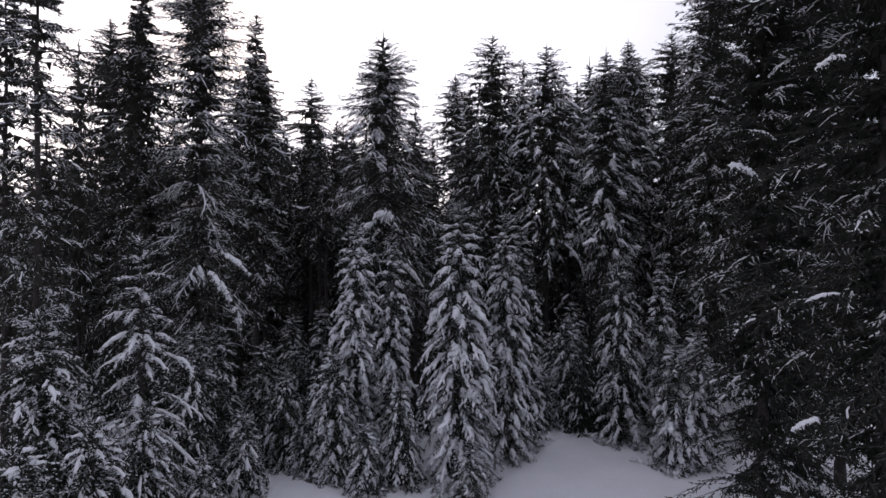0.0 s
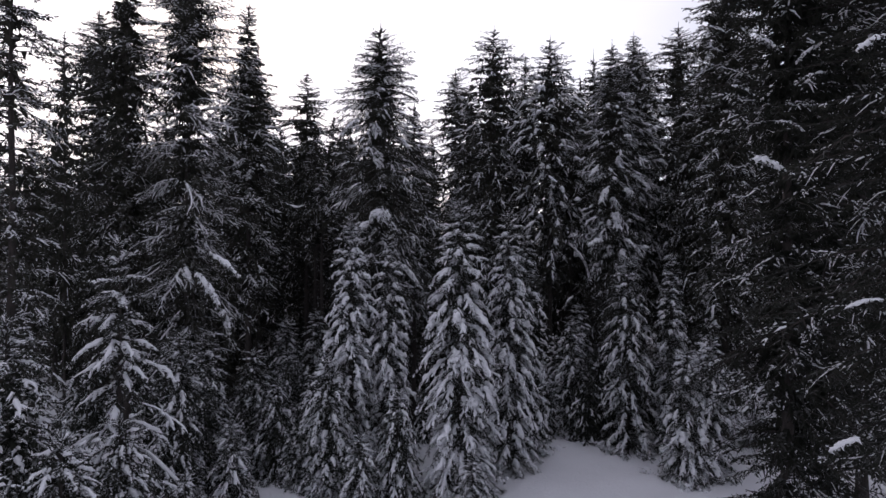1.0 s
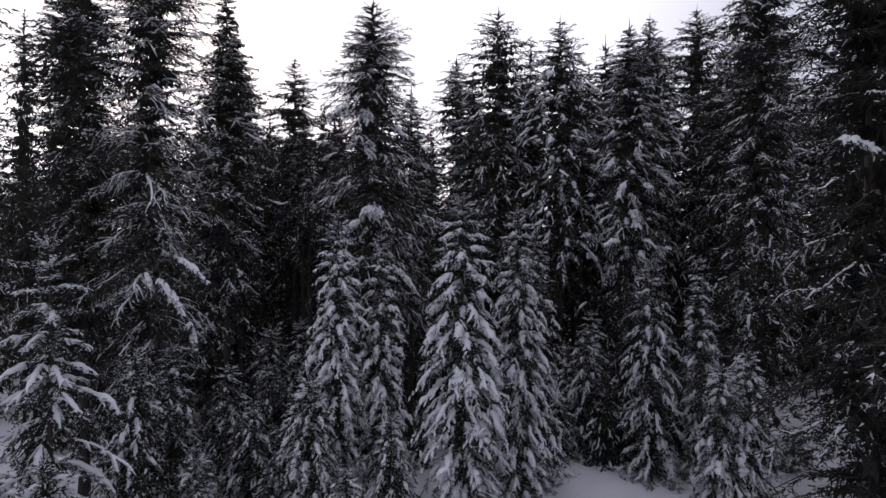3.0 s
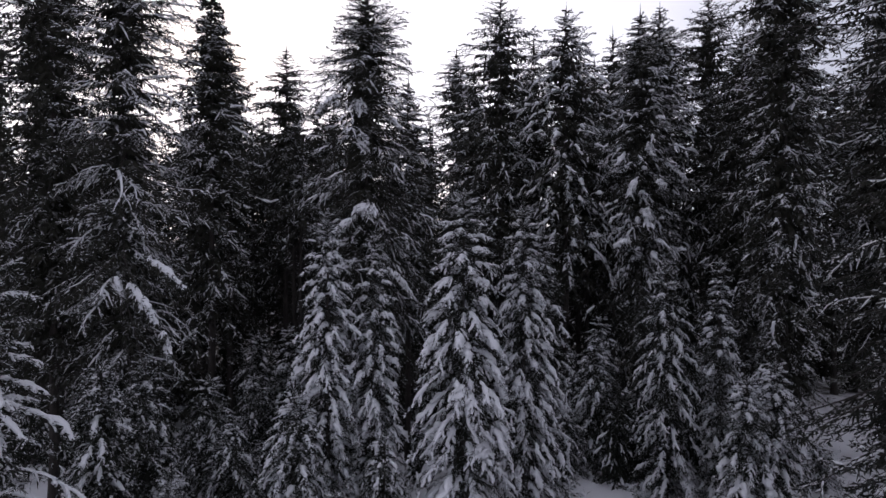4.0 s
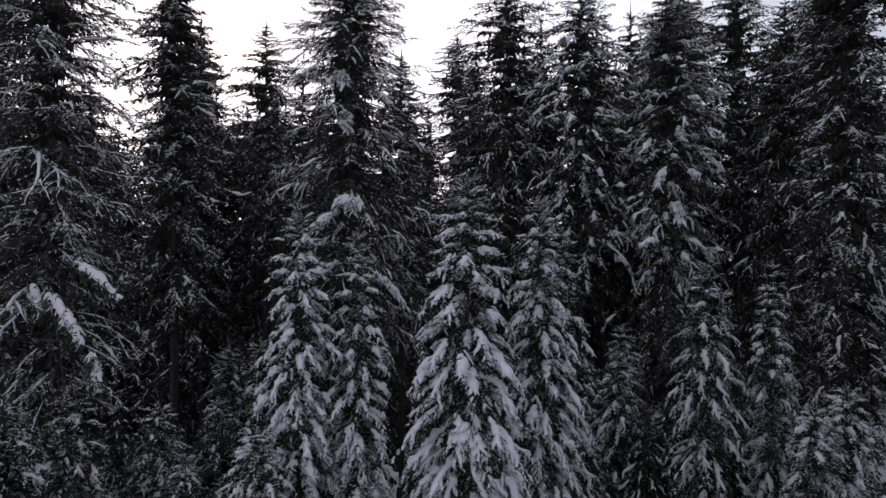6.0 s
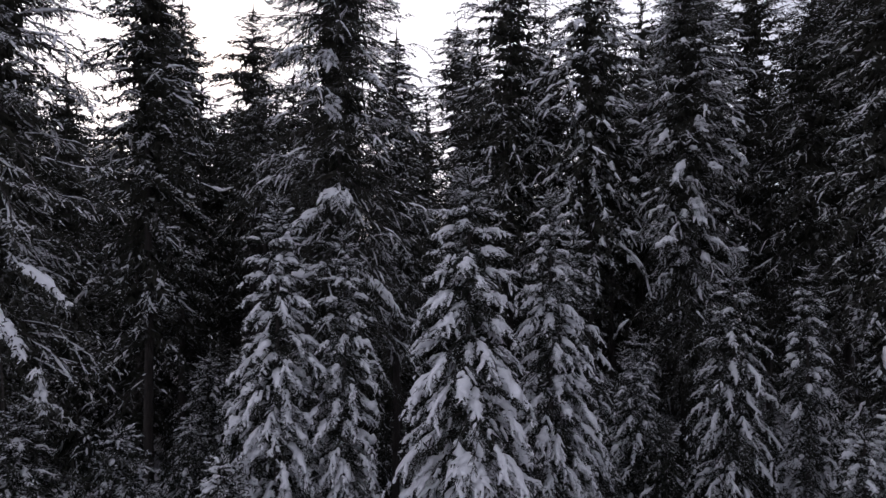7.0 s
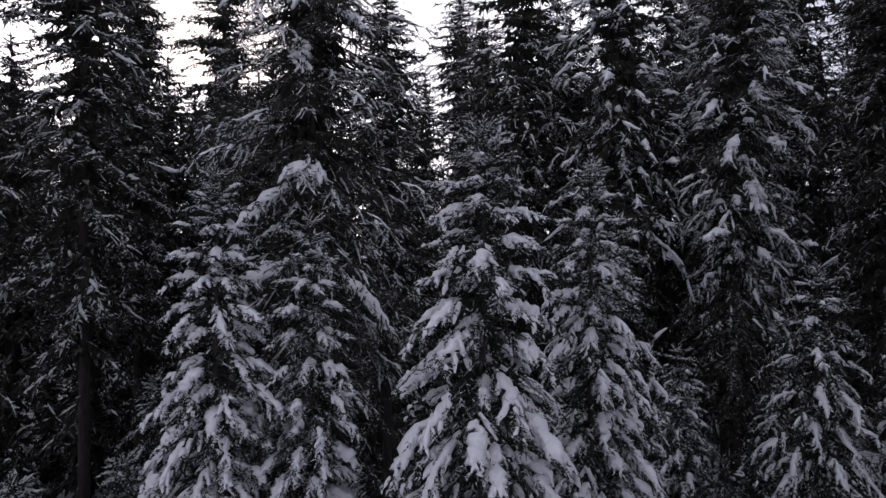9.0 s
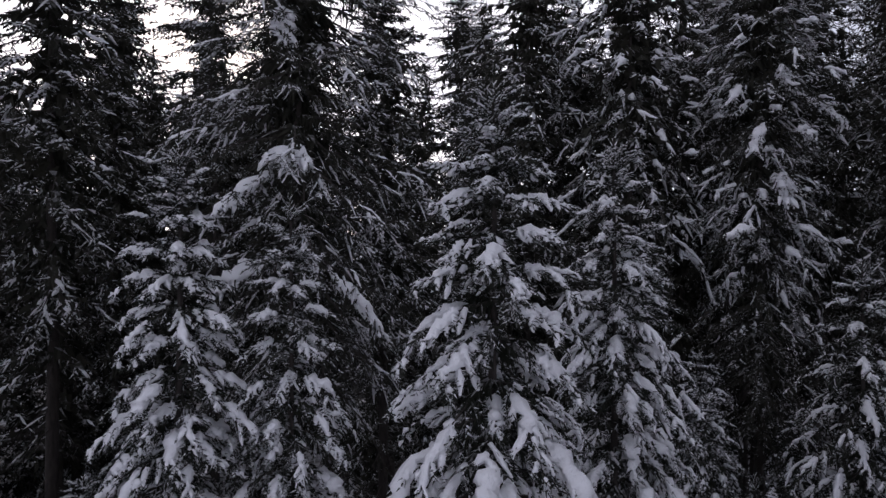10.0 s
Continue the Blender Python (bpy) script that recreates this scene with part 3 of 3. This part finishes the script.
def ground_sheet():
    xs = np.concatenate([np.array((-2500, -900, -350, -150, -90.0)), np.arange(-60, 60.1, 0.6), np.array((90, 150, 350, 900, 2500.0))])
    ys = np.concatenate([np.array((-2500, -900, -350, -120, -50.0)), np.arange(-20, 90.1, 0.6), np.array((96, 102, 108, 114, 120, 126, 180, 400, 1000, 2500.0))])
    rng = np.random.default_rng(5)
    v = np.array([[(x, y, ground_z(x, y)) for x in xs] for y in ys])
    near = (np.abs(v[..., 0]) < 59) & (v[..., 1] > -19) & (v[..., 1] < 89)
    wood = np.clip((v[..., 1] - 27) / 6, 0, 1)
    v[..., 2] += near * rng.normal(0, 1, near.shape) * (0.012 + 0.05 * wood)
    h, w = v.shape[:2]
    i, j = np.meshgrid(np.arange(h - 1), np.arange(w - 1), indexing="ij")
    a = i * w + j
    tri = np.stack([np.stack([a, a + 1, a + w + 1], -1), np.stack([a, a + w + 1, a + w], -1)], 2).reshape(-1, 3)
    return tagged(new("ground", mesh_of("ground", [(v.reshape(1, -1, 3), tri, 0)], [GROUND_SNOW], True)), "smooth fresh snow over the clearing floor, forest shade painted in as brown", "snow", kind="structure")


ground_sheet()

# ---- the trees ----
YOUNG = "young snow-laden spruce with drooping boughs to the ground"
OLD = "tall dark spruce with snow on its drooping boughs"
THIN = "tall thin spruce with a sparse ragged crown and little snow"
BROAD = "broad young spruce with the thickest snow pillows on its boughs"
CAPPED = "tall dark spruce with large snow caps close to its stem"
CLUMPED = "tall spruce with clumps of bluish snow on hanging boughs"
LINED = "tall spruce with straight boughs lined by thin snow"
BLACK = "dense black-green spruce with few snowy boughs beside the clearing"
SAPLING = "small spruce sapling bowed under fresh snow"
FAR = "tall dark spruce deeper in the snowy forest"

# x, y, height, reach, crown base, style, quality, snow, sparse, label, group
FRONT = "young spruces at the clearing's edge"
STAND = "tall spruces of the forest edge"
NAMED = [
    (0.70, 25.6, 12.3, 1.62, 0.2, "young", "hero", 1.0, 0.03, BROAD, FRONT),
    (-3.95, 26.9, 11.6, 1.06, 0.2, "young", "hero", 1.0, 0.0, YOUNG, FRONT),
    (-2.40, 27.4, 10.9, 0.90, 0.2, "young", "hero", 0.92, 0.05, YOUNG, FRONT),
    (2.98, 28.1, 11.9, 1.08, 0.2, "young", "hero", 0.9, 0.05, YOUNG, FRONT),
    (3.95, 29.6, 10.8, 1.05, 0.2, "young", "near", 0.8, 0.05, YOUNG, FRONT),
    (9.30, 31.0, 9.8, 1.45, 0.2, "young", "near", 0.75, 0.05, YOUNG, FRONT),
    (11.25, 30.4, 9.9, 0.80, 0.2, "young", "near", 1.0, 0.05, YOUNG, FRONT),
    (10.70, 27.2, 5.9, 0.95, 0.1, "young", "near", 1.0, 0.0, YOUNG, FRONT),
    (11.90, 27.6, 6.4, 0.95, 0.1, "young", "near", 1.0, 0.0, YOUNG, FRONT),
    (-10.05, 19.7, 10.3, 1.85, 0.6, "open", "near", 1.0, 0.05, YOUNG, FRONT),
    (-11.60, 17.0, 8.2, 1.70, 0.3, "young", "mid", 0.55, 0.2, YOUNG, FRONT),
    (-10.10, 24.0, 6.9, 1.20, 0.2, "young", "mid", 0.6, 0.05, YOUNG, FRONT),
    (-10.00, 26.4, 6.7, 1.00, 0.2, "young", "mid", 0.6, 0.05, YOUNG, FRONT),
    (-8.95, 35.2, 6.4, 1.10, 0.2, "young", "mid", 0.65, 0.0, YOUNG, FRONT),
    (-6.60, 32.0, 7.1, 0.80, 0.2, "young", "mid", 0.8, 0.0, YOUNG, FRONT),
    (-4.70, 25.4, 5.7, 1.00, 0.1, "young", "mid", 0.9, 0.0, SAPLING, FRONT),
    (-3.15, 31.0, 21.2, 2.85, 6.0, "old", "hero", 0.5, 0.05, CAPPED, STAND),
    (-1.60, 34.0, 17.8, 1.65, 6.5, "old", "mid", 0.7, 0.05, OLD, STAND),
    (-7.30, 37.0, 15.5, 1.65, 10.5, "old", "back", 0.60, 0.05, OLD, STAND),
    (-9.30, 41.7, 22.0, 2.45, 9.0, "old", "back", 0.36, 0.1, OLD, STAND),
    (1.15, 54.0, 25.7, 2.90, 7.0, "old", "back", 0.42, 0.0, FAR, STAND),
    (3.55, 42.5, 25.0, 3.57, 7.0, "old", "back", 1.0, 0.05, OLD, STAND),
    (7.00, 40.0, 23.4, 3.00, 7.0, "laden", "back", 1.3, 0.05, OLD, STAND),
    (10.10, 36.7, 22.0, 2.25, 4.0, "laden", "near", 0.8, 0.05, CLUMPED, STAND),
    (13.60, 43.5, 25.0, 2.80, 7.0, "laden", "back", 0.95, 0.1, OLD, STAND),
    (11.40, 46.0, 24.4, 2.22, 7.0, "old", "far", 0.51, 0.0, FAR, STAND),
    (7.50, 55.0, 27.0, 2.46, 7.0, "old", "far", 0.51, 0.0, FAR, STAND),
    (12.50, 55.0, 25.2, 2.46, 7.0, "old", "far", 0.51, 0.0, FAR, STAND),
    (18.00, 46.5, 26.8, 3.50, 7.0, "old", "back", 0.9, 0.0, OLD, STAND),
    (18.20, 55.0, 26.5, 2.46, 7.0, "old", "far", 0.51, 0.0, FAR, STAND),
    (9.90, 18.3, 24.0, 2.6, 0.6, "dark", "fine", 0.38, 0.05, BLACK, STAND),
    (12.80, 21.0, 23.0, 2.75, 1.5, "dark", "mid", 0.5, 0.0, OLD, STAND),
    (14.20, 31.0, 25.0, 2.25, 2.5, "old", "mid", 1.1, 0.05, OLD, STAND),
    (18.80, 39.5, 23.8, 3.00, 7.0, "old", "back", 0.80, 0.05, OLD, STAND),
    (-10.90, 34.5, 23.6, 2.20, 7.0, "old", "mid", 1.0, 0.15, THIN, STAND),
    (-11.30, 27.5, 23.5, 2.75, 5.0, "ribbed", "near", 0.62, 0.03, LINED, STAND),
    (-22.50, 40.0, 25.3, 3.08, 3.5, "old", "back", 0.36, 0.0, OLD, STAND),
    (-14.80, 29.0, 24.0, 2.35, 5.5, "old", "mid", 0.35, 0.13, THIN, STAND),
    (-15.30, 22.3, 22.5, 1.95, 1.5, "old", "mid", 0.60, 0.66, THIN, STAND),
    (-22.00, 35.7, 22.3, 1.32, 3.5, "old", "far", 0.29, 0.5, THIN, STAND),
    (-18.50, 25.0, 22.0, 2.20, 1.5, "old", "mid", 0.43, 0.60, OLD, STAND),
    (10.60, 14.2, 24.0, 2.60, 0.6, "dark", "fine", 0.33, 0.0, BLACK, STAND),
    (16.80, 25.0, 24.5, 2.60, 1.5, "old", "back", 0.41, 0.0, OLD, STAND),
    (19.50, 30.0, 25.0, 2.60, 2.0, "old", "back", 0.58, 0.0, OLD, STAND),
    (22.50, 35.0, 25.0, 2.60, 2.0, "old", "back", 0.58, 0.0, FAR, STAND),
    (20.50, 34.0, 21.0, 2.40, 6.0, "old", "mid", 1.1, 0.0, OLD, STAND),
    (22.50, 45.0, 26.2, 2.80, 8.0, "old", "back", 0.72, 0.0, FAR, STAND),
    (24.50, 50.0, 26.0, 2.80, 4.0, "old", "back", 0.64, 0.0, FAR, STAND),
    (15.20, 48.0, 26.0, 2.80, 7.0, "old", "back", 0.9, 0.0, OLD, STAND),
    (-6.00, 46.0, 18.6, 2.20, 2.0, "old", "far", 0.46, 0.0, FAR, STAND),
    (-4.20, 52.0, 19.6, 2.30, 2.0, "old", "far", 0.46, 0.0, FAR, STAND),
    (-8.20, 50.0, 19.2, 2.30, 2.0, "old", "far", 0.44, 0.0, FAR, STAND),
    (-13.20, 45.0, 19.0, 2.40, 2.0, "old", "far", 0.44, 0.0, FAR, STAND),
    (-0.80, 46.0, 18.3, 2.00, 2.0, "old", "far", 0.46, 0.0, FAR, STAND),
    (-12.60, 55.0, 20.3, 2.40, 2.0, "old", "far", 0.44, 0.0, FAR, STAND),
    (-6.80, 57.0, 20.4, 2.40, 2.0, "old", "far", 0.46, 0.0, FAR, STAND),
    (-18.50, 50.0, 20.5, 2.60, 2.0, "old", "far", 0.44, 0.0, FAR, STAND),
    (-2.20, 58.0, 20.2, 2.30, 2.0, "old", "far", 0.46, 0.0, FAR, STAND),
    (5.60, 50.0, 23.5, 2.80, 3.0, "old", "back", 0.50, 0.0, FAR, STAND),
    (9.80, 49.0, 23.5, 2.80, 3.0, "old", "back", 0.50, 0.0, FAR, STAND),
    (2.20, 48.0, 22.0, 2.50, 3.0, "old", "back", 0.50, 0.0, FAR, STAND),
    (14.50, 51.0, 25.0, 2.80, 3.0, "old", "back", 0.50, 0.0, FAR, STAND),
    (-24.00, 46.0, 20.0, 2.60, 3.0, "old", "far", 0.50, 0.0, FAR, STAND),
    (-28.00, 44.0, 19.0, 2.60, 3.0, "old", "far", 0.50, 0.0, FAR, STAND),
    (-20.00, 44.0, 19.5, 2.60, 3.0, "old", "far", 0.50, 0.0, FAR, STAND),
    (-31.00, 52.0, 20.5, 2.60, 3.0, "old", "far", 0.50, 0.0, FAR, STAND),
    (-25.50, 38.0, 17.0, 2.30, 3.0, "old", "far", 0.50, 0.0, FAR, STAND),
    (-19.00, 36.0, 17.0, 2.20, 3.0, "old", "far", 0.50, 0.0, FAR, STAND),
    (-8.00, 38.5, 17.5, 1.60, 10.5, "old", "back", 0.5, 0.0, OLD, STAND),
    (-5.80, 38.2, 17.0, 1.60, 10.5, "old", "back", 0.5, 0.0, OLD, STAND),
    (5.90, 43.5, 20.0, 1.80, 11.0, "old", "back", 0.5, 0.0, OLD, STAND),
    (9.30, 44.5, 19.5, 1.80, 10.5, "old", "back", 0.5, 0.0, OLD, STAND),
    (7.00, 33.6, 6.2, 0.95, 0.2, "young", "mid", 0.8, 0.0, YOUNG, FRONT),
    (7.90, 36.0, 6.8, 1.00, 0.2, "young", "mid", 0.8, 0.0, YOUNG, FRONT),
    (-5.30, 34.5, 6.4, 1.00, 0.2, "young", "mid", 0.6, 0.0, YOUNG, FRONT),
    (-7.60, 30.5, 5.2, 0.90, 0.1, "young", "mid", 0.5, 0.0, SAPLING, FRONT),
    (-8.60, 28.3, 5.6, 0.95, 0.1, "young", "mid", 0.5, 0.0, SAPLING, FRONT),
    (-15.00, 56.0, 20.5, 2.70, 3.0, "old", "far", 0.5, 0.0, FAR, STAND),
    (-11.00, 52.0, 20.0, 2.60, 3.0, "old", "far", 0.5, 0.0, FAR, STAND),
    (-10.60, 46.5, 18.8, 2.40, 3.0, "old", "far", 0.5, 0.0, FAR, STAND),
    (-9.60, 57.0, 20.8, 2.60, 3.0, "old", "far", 0.5, 0.0, FAR, STAND),
    (-8.00, 44.5, 19.4, 2.40, 3.0, "old", "far", 0.5, 0.0, FAR, STAND),
    (-6.60, 42.5, 18.6, 2.20, 3.0, "old", "far", 0.5, 0.0, FAR, STAND),
    (15.50, 37.0, 21.3, 2.50, 5.0, "old", "mid", 0.3, 0.0, OLD, STAND),
    (-33.00, 63.0, 21.5, 2.90, 3.0, "old", "far", 0.5, 0.0, FAR, STAND),
    (-36.50, 65.0, 22.0, 2.90, 3.0, "old", "far", 0.5, 0.0, FAR, STAND),
    (-30.00, 61.0, 21.0, 2.90, 3.0, "old", "far", 0.5, 0.0, FAR, STAND),
    (-16.50, 48.0, 24.0, 2.53, 4.5, "old", "far", 0.29, 0.1, FAR, STAND),
    (12.00, 41.5, 22.0, 2.20, 5.0, "old", "back", 0.5, 0.0, OLD, STAND),
    (-11.90, 39.6, 21.5, 1.60, 4.0, "old", "back", 0.45, 0.05, OLD, STAND),
    (-24.00, 56.0, 17.0, 2.80, 3.0, "old", "far", 0.5, 0.0, FAR, STAND),
    (-27.50, 60.0, 17.5, 2.80, 3.0, "old", "far", 0.5, 0.0, FAR, STAND),
    (-21.50, 60.0, 17.5, 2.80, 3.0, "old", "far", 0.5, 0.0, FAR, STAND),
]
# x, y, z of both ends from the foot of the tree, thickness
LUMPS = {0: [(-0.15, -1.25, 6.1, 0.15, -1.35, 5.6, 0.36), (0.3, -1.35, 4.35, 0.55, -1.4, 3.95, 0.34)],
         16: [(-0.15, -1.1, 16.1, -0.05, -1.25, 15.7, 0.32), (0.0, -1.3, 14.8, 0.15, -1.5, 14.0, 0.28), (-0.2, -1.5, 11.8, 0.6, -1.6, 11.7, 0.36),
              (-0.2, -1.4, 11.5, -1.3, -1.6, 10.5, 0.27), (-0.3, -1.2, 9.8, -1.4, -1.5, 9.1, 0.30), (1.0, -1.2, 9.5, 2.05, -1.5, 8.3, 0.2),
              (-1.0, -0.8, 16.4, -1.7, -1.1, 15.7, 0.2), (0.8, -0.9, 15.6, 1.6, -1.2, 14.9, 0.17)],
         23: [(-0.15, -1.4, 12.0, -0.05, -1.6, 11.2, 0.36), (0.1, -0.9, 15.3, 0.2, -1.1, 14.5, 0.3), (0.9, -1.0, 14.2, 1.9, -1.4, 13.2, 0.19),
              (-0.6, -1.1, 13.4, -1.0, -1.4, 12.6, 0.25), (-0.9, -1.2, 10.4, -1.7, -1.4, 10.1, 0.24), (0.4, -1.3, 13.4, 0.7, -1.6, 12.9, 0.23),
              (0.8, -1.3, 10.2, 1.4, -1.5, 9.3, 0.18)],
         35: [(1.2, -1.9, 9.1, 2.2, -2.1, 7.85, 0.2), (1.5, -1.3, 9.9, 2.8, -1.5, 8.95, 0.16), (0.6, -1.7, 9.3, 1.0, -1.9, 8.6, 0.2), (2.3, -1.9, 7.6, 2.6, -2.0, 6.6, 0.18)],
         30: [(-1.9, -1.8, 12.4, -1.4, -2.1, 12.1, 0.2), (-1.5, -1.2, 15.7, -1.1, -1.4, 15.3, 0.14), (-0.6, -1.4, 15.0, 0.1, -1.5, 15.5, 0.1),
              (-2.1, -1.0, 14.5, -1.6, -1.2, 14.2, 0.1), (-0.7, -1.5, 14.4, 0.3, -1.5, 14.7, 0.08), (-1.2, -1.6, 13.4, -0.6, -1.8, 13.1, 0.1)],
         41: [(-2.7, -0.8, 6.0, -2.1, -0.9, 6.3, 0.11), (-2.3, -1.0, 14.1, -1.7, -1.1, 14.4, 0.13), (-2.4, -0.8, 8.9, -1.6, -0.9, 9.1, 0.08)]}
far_kinds = [joined(spruce_meshes(400 + i, 20.0, 2.6, 3.5, "old", "far", 0.45)) for i in range(5)]
back_kinds = [joined(spruce_meshes(410 + i, 24.0, 2.8, 5.0, "old", "back", 0.6)) for i in range(3)]
for i, (x, y, h, reach, base, style, tier, snow, sparse, label, group) in enumerate(NAMED):
    if tier == "far" or label == FAR:
        shared, tall, wide = (far_kinds[i % 5], 20.0, 2.6) if tier == "far" else (back_kinds[i % 3], 24.0, 2.8)
        plant(shared, x, y, label, group, (reach / wide, reach / wide, h / tall), i * 2.4)
        continue
    tree = spruce_meshes(100 + i, h, reach, base, style, tier, snow, sparse, LUMPS.get(i, ()))
    if tier == "hero":
        plant_boughs(tree, x, y, label, group)
    else:
        plant(joined(tree), x, y, label, group)

# saplings
rng = random.Random(4)
sapling_kinds = [joined(spruce_meshes(300 + i, 4.0, 0.95, 0.1, "young", "sapling", 0.75)) for i in range(4)]
under_kinds = [joined(spruce_meshes(320 + i, 4.0, 1.05, 0.1, "young", "small", 0.5)) for i in range(4)]
SMALL = [(-7.9, 27.4, 3.4, 0.8), (-9.0, 30.3, 3.8, 0.8), (-7.0, 29.2, 2.8, 0.7), (-8.9, 25.9, 3.0, 0.8), (-6.2, 26.2, 2.4, 0.7),
         (-9.2, 18.2, 5.2, 1.1), (-7.1, 26.8, 4.4, 0.8), (-8.1, 24.0, 3.3, 0.9), (-10.2, 14.0, 5.3, 1.5), (-9.5, 16.0, 5.4, 1.2),
         (-7.7, 19.0, 3.3, 0.8), (-3.2, 24.0, 2.9, 0.8), (-1.8, 25.0, 4.5, 0.85), (1.1, 23.4, 2.3, 0.8), (-12.5, 20.5, 4.5, 1.2),
         (-6.0, 29.0, 4.2, 0.8), (5.6, 33.0, 3.2, 0.8), (6.8, 36.5, 4.8, 0.9), (10.6, 35.5, 5.0, 0.9), (14.2, 33.5, 5.5, 0.9), (16.0, 31.5, 1.9, 0.7)]
for i, (x, y, h, r) in enumerate(SMALL):
    plant(sapling_kinds[i % 4], x, y, SAPLING, "spruce saplings in the snow", (r / 0.95, r / 0.95, h / 4.0), rng.uniform(0, 6.28))

# the deeper forest
dim_kinds = [spruce_meshes(420 + i, 20.0, 2.8, 2.0, "old", "dim", 0.4) for i in range(3)]
distant = []
placed = [(a[0], a[1]) for a in NAMED]
count = 0
while count < 138:
    x, y = rng.uniform(-64, 64), rng.uniform(38, 84)
    if abs(x) > y * 0.8 or any((x - a) ** 2 + (y - b) ** 2 < 7 for a, b in placed):
        continue
    placed.append((x, y))
    tall = 10 + 0.15 * y + rng.uniform(-2.5, 0) if -0.26 < x / y < 0.04 else 10 + (0.25 if x > 0 else 0.2 if x > -0.5 * y else 0.135) * y + rng.uniform(-2.5, 0)
    k = rng.uniform(0.85, 1.15)
    tall -= ground_z(x, y)
    if y < 56:
        plant(far_kinds[count % 5], x, y, FAR, "spruces of the deeper forest", (k, k, tall / 20.0), rng.uniform(0, 6.28))
    else:
        distant.append((dim_kinds[count % 3], x, y, k, tall / 20.0, rng.uniform(0, 6.28)))
    count += 1
for i in range(56):
    x, y = -62 + 124 * (i + rng.uniform(-0.4, 0.4)) / 55, rng.uniform(80, 92)
    distant.append((dim_kinds[i % 3], x, y, 1.15, (8.5 + 0.1 * y + rng.uniform(-2, 0) - ground_z(x, y)) / 20.0, rng.uniform(0, 6.28)))
thick_kinds = [joined(spruce_meshes(440 + i, 10.0, 1.9, 0.3, "old", "far", 0.35)) for i in range(3)]
thick = 0
while thick < 70:
    x, y = rng.uniform(-34, 34), rng.uniform(37, 58)
    if any((x - a) ** 2 + (y - b) ** 2 < 2.5 for a, b in placed) or abs(x) > 0.72 * y or (-9 < x < -6 and y < 48) or (6 < x < 9 and y < 46) or (14 < x < 27 and y < 45):
        continue
    placed.append((x, y))
    k = rng.uniform(0.6, 1.5)
    plant(thick_kinds[thick % 3], x, y, "dark middle-sized spruce in the shade of the forest", "spruces of the deeper forest", (k, k, k), rng.uniform(0, 6.28))
    thick += 1
under = 0
while under < 86:
    x, y = rng.uniform(-20, 24), 31.5 + 18 * rng.random() ** 1.6
    if any((x - a) ** 2 + (y - b) ** 2 < 1.5 for a, b in placed) or (14 < x and y < 43) or (-10.5 < x < -5 and y > 36):
        continue
    placed.append((x, y))
    h = rng.uniform(1.2, 4.6)
    plant(under_kinds[under % 4], x, y, SAPLING, "spruce saplings in the snow", (h / 5, h / 5, h / 4.0), rng.uniform(0, 6.28))
    under += 1
# unseen forest on the other sides of the clearing, added to block low sky light
for i in range(28):
    a = math.radians(142 + 256 * (i + rng.uniform(-0.3, 0.3)) / 28)
    d = rng.uniform(30, 44)
    x, y = d * math.cos(a), 6 + d * math.sin(a)
    distant.append((dim_kinds[i % 3], x, y, 1.0, rng.uniform(0.95, 1.3), rng.uniform(0, 6.28)))
chunks = []
for (trunk, wood, needles, white, mat), x, y, k, tall, turn in distant:
    spin = np.array(Matrix.Rotation(turn, 3, "Z") @ Matrix.Diagonal((k, k, tall)))
    foot = np.array((x, y, ground_z(x, y)))
    for slot, pieces in ((0, needles), (1, [(None, *trunk)]), (2, white)):
        chunks += [(v @ spin.T + foot, f, slot) for _, v, f in pieces]
tagged(new("distant_forest", mesh_of("distant_forest", chunks, [NEEDLE_OLD, BARK, SNOW], False)), "dark spruce forest far behind the clearing, with an unseen ring added against sky light", "forest", kind="stuff")


# ---- undergrowth poking through the snow ----
def undergrowth():
    """Low heather, brambles and fallen twigs with caps of snow."""
    g = np.random.default_rng(77)
    spots = []
    while len(spots) < 420:
        x, y = g.uniform(-16, 20), 21 + 22 * g.random()
        edge = min(math.hypot(x - a, y - b) for a, b in placed)
        if edge < 1.1 + 0.7 * g.random() or y > 30.5:
            spots.append((x, y, ground_z(x, y)))
    base = np.array(spots)
    m, k = len(base), 9
    d = g.normal(0, 0.8, (m, k, 3))
    d[..., 2] = g.uniform(0.25, 1.0, (m, k))
    p = base[:, None] + g.normal(0, 0.18, (m, k, 3)) * np.array((1, 1, 0))
    size = g.uniform(0.5, 1.3, (m, 1))
    stalks = spikes(p, d, size * g.uniform(0.15, 0.5, (m, k)), 0.012, g)
    c = base[:, None] + g.normal(0, 0.2, (m, 4, 3)) * np.array((1, 1, 0)) + UP * (size * g.uniform(0.02, 0.22, (m, 4)))[..., None]
    way = unit(g.normal(0, 1, (m * 4, 3)) * np.array((1, 1, 0.15)))
    q = np.linspace(-0.5, 0.5, 5)
    lp = c.reshape(-1, 1, 3) + way[:, None] * (q[None] * g.uniform(0.12, 0.34, (m * 4, 1)))[..., None]
    lr = 0.075 * np.sqrt(np.clip(1 - (1.96 * q) ** 2, 0.03, 1))[None] * g.uniform(0.6, 1.4, (m * 4, 5))
    caps = tubes(lp, lr, 6, rng=g, rough=0.15)
    me = mesh_of("undergrowth", [(*stalks, 0), (*caps, 1)], [BARK, SNOW], True)
    return tagged(new("undergrowth", me), "low dark brambles and twigs half buried in snow", "undergrowth", kind="stuff")


undergrowth()
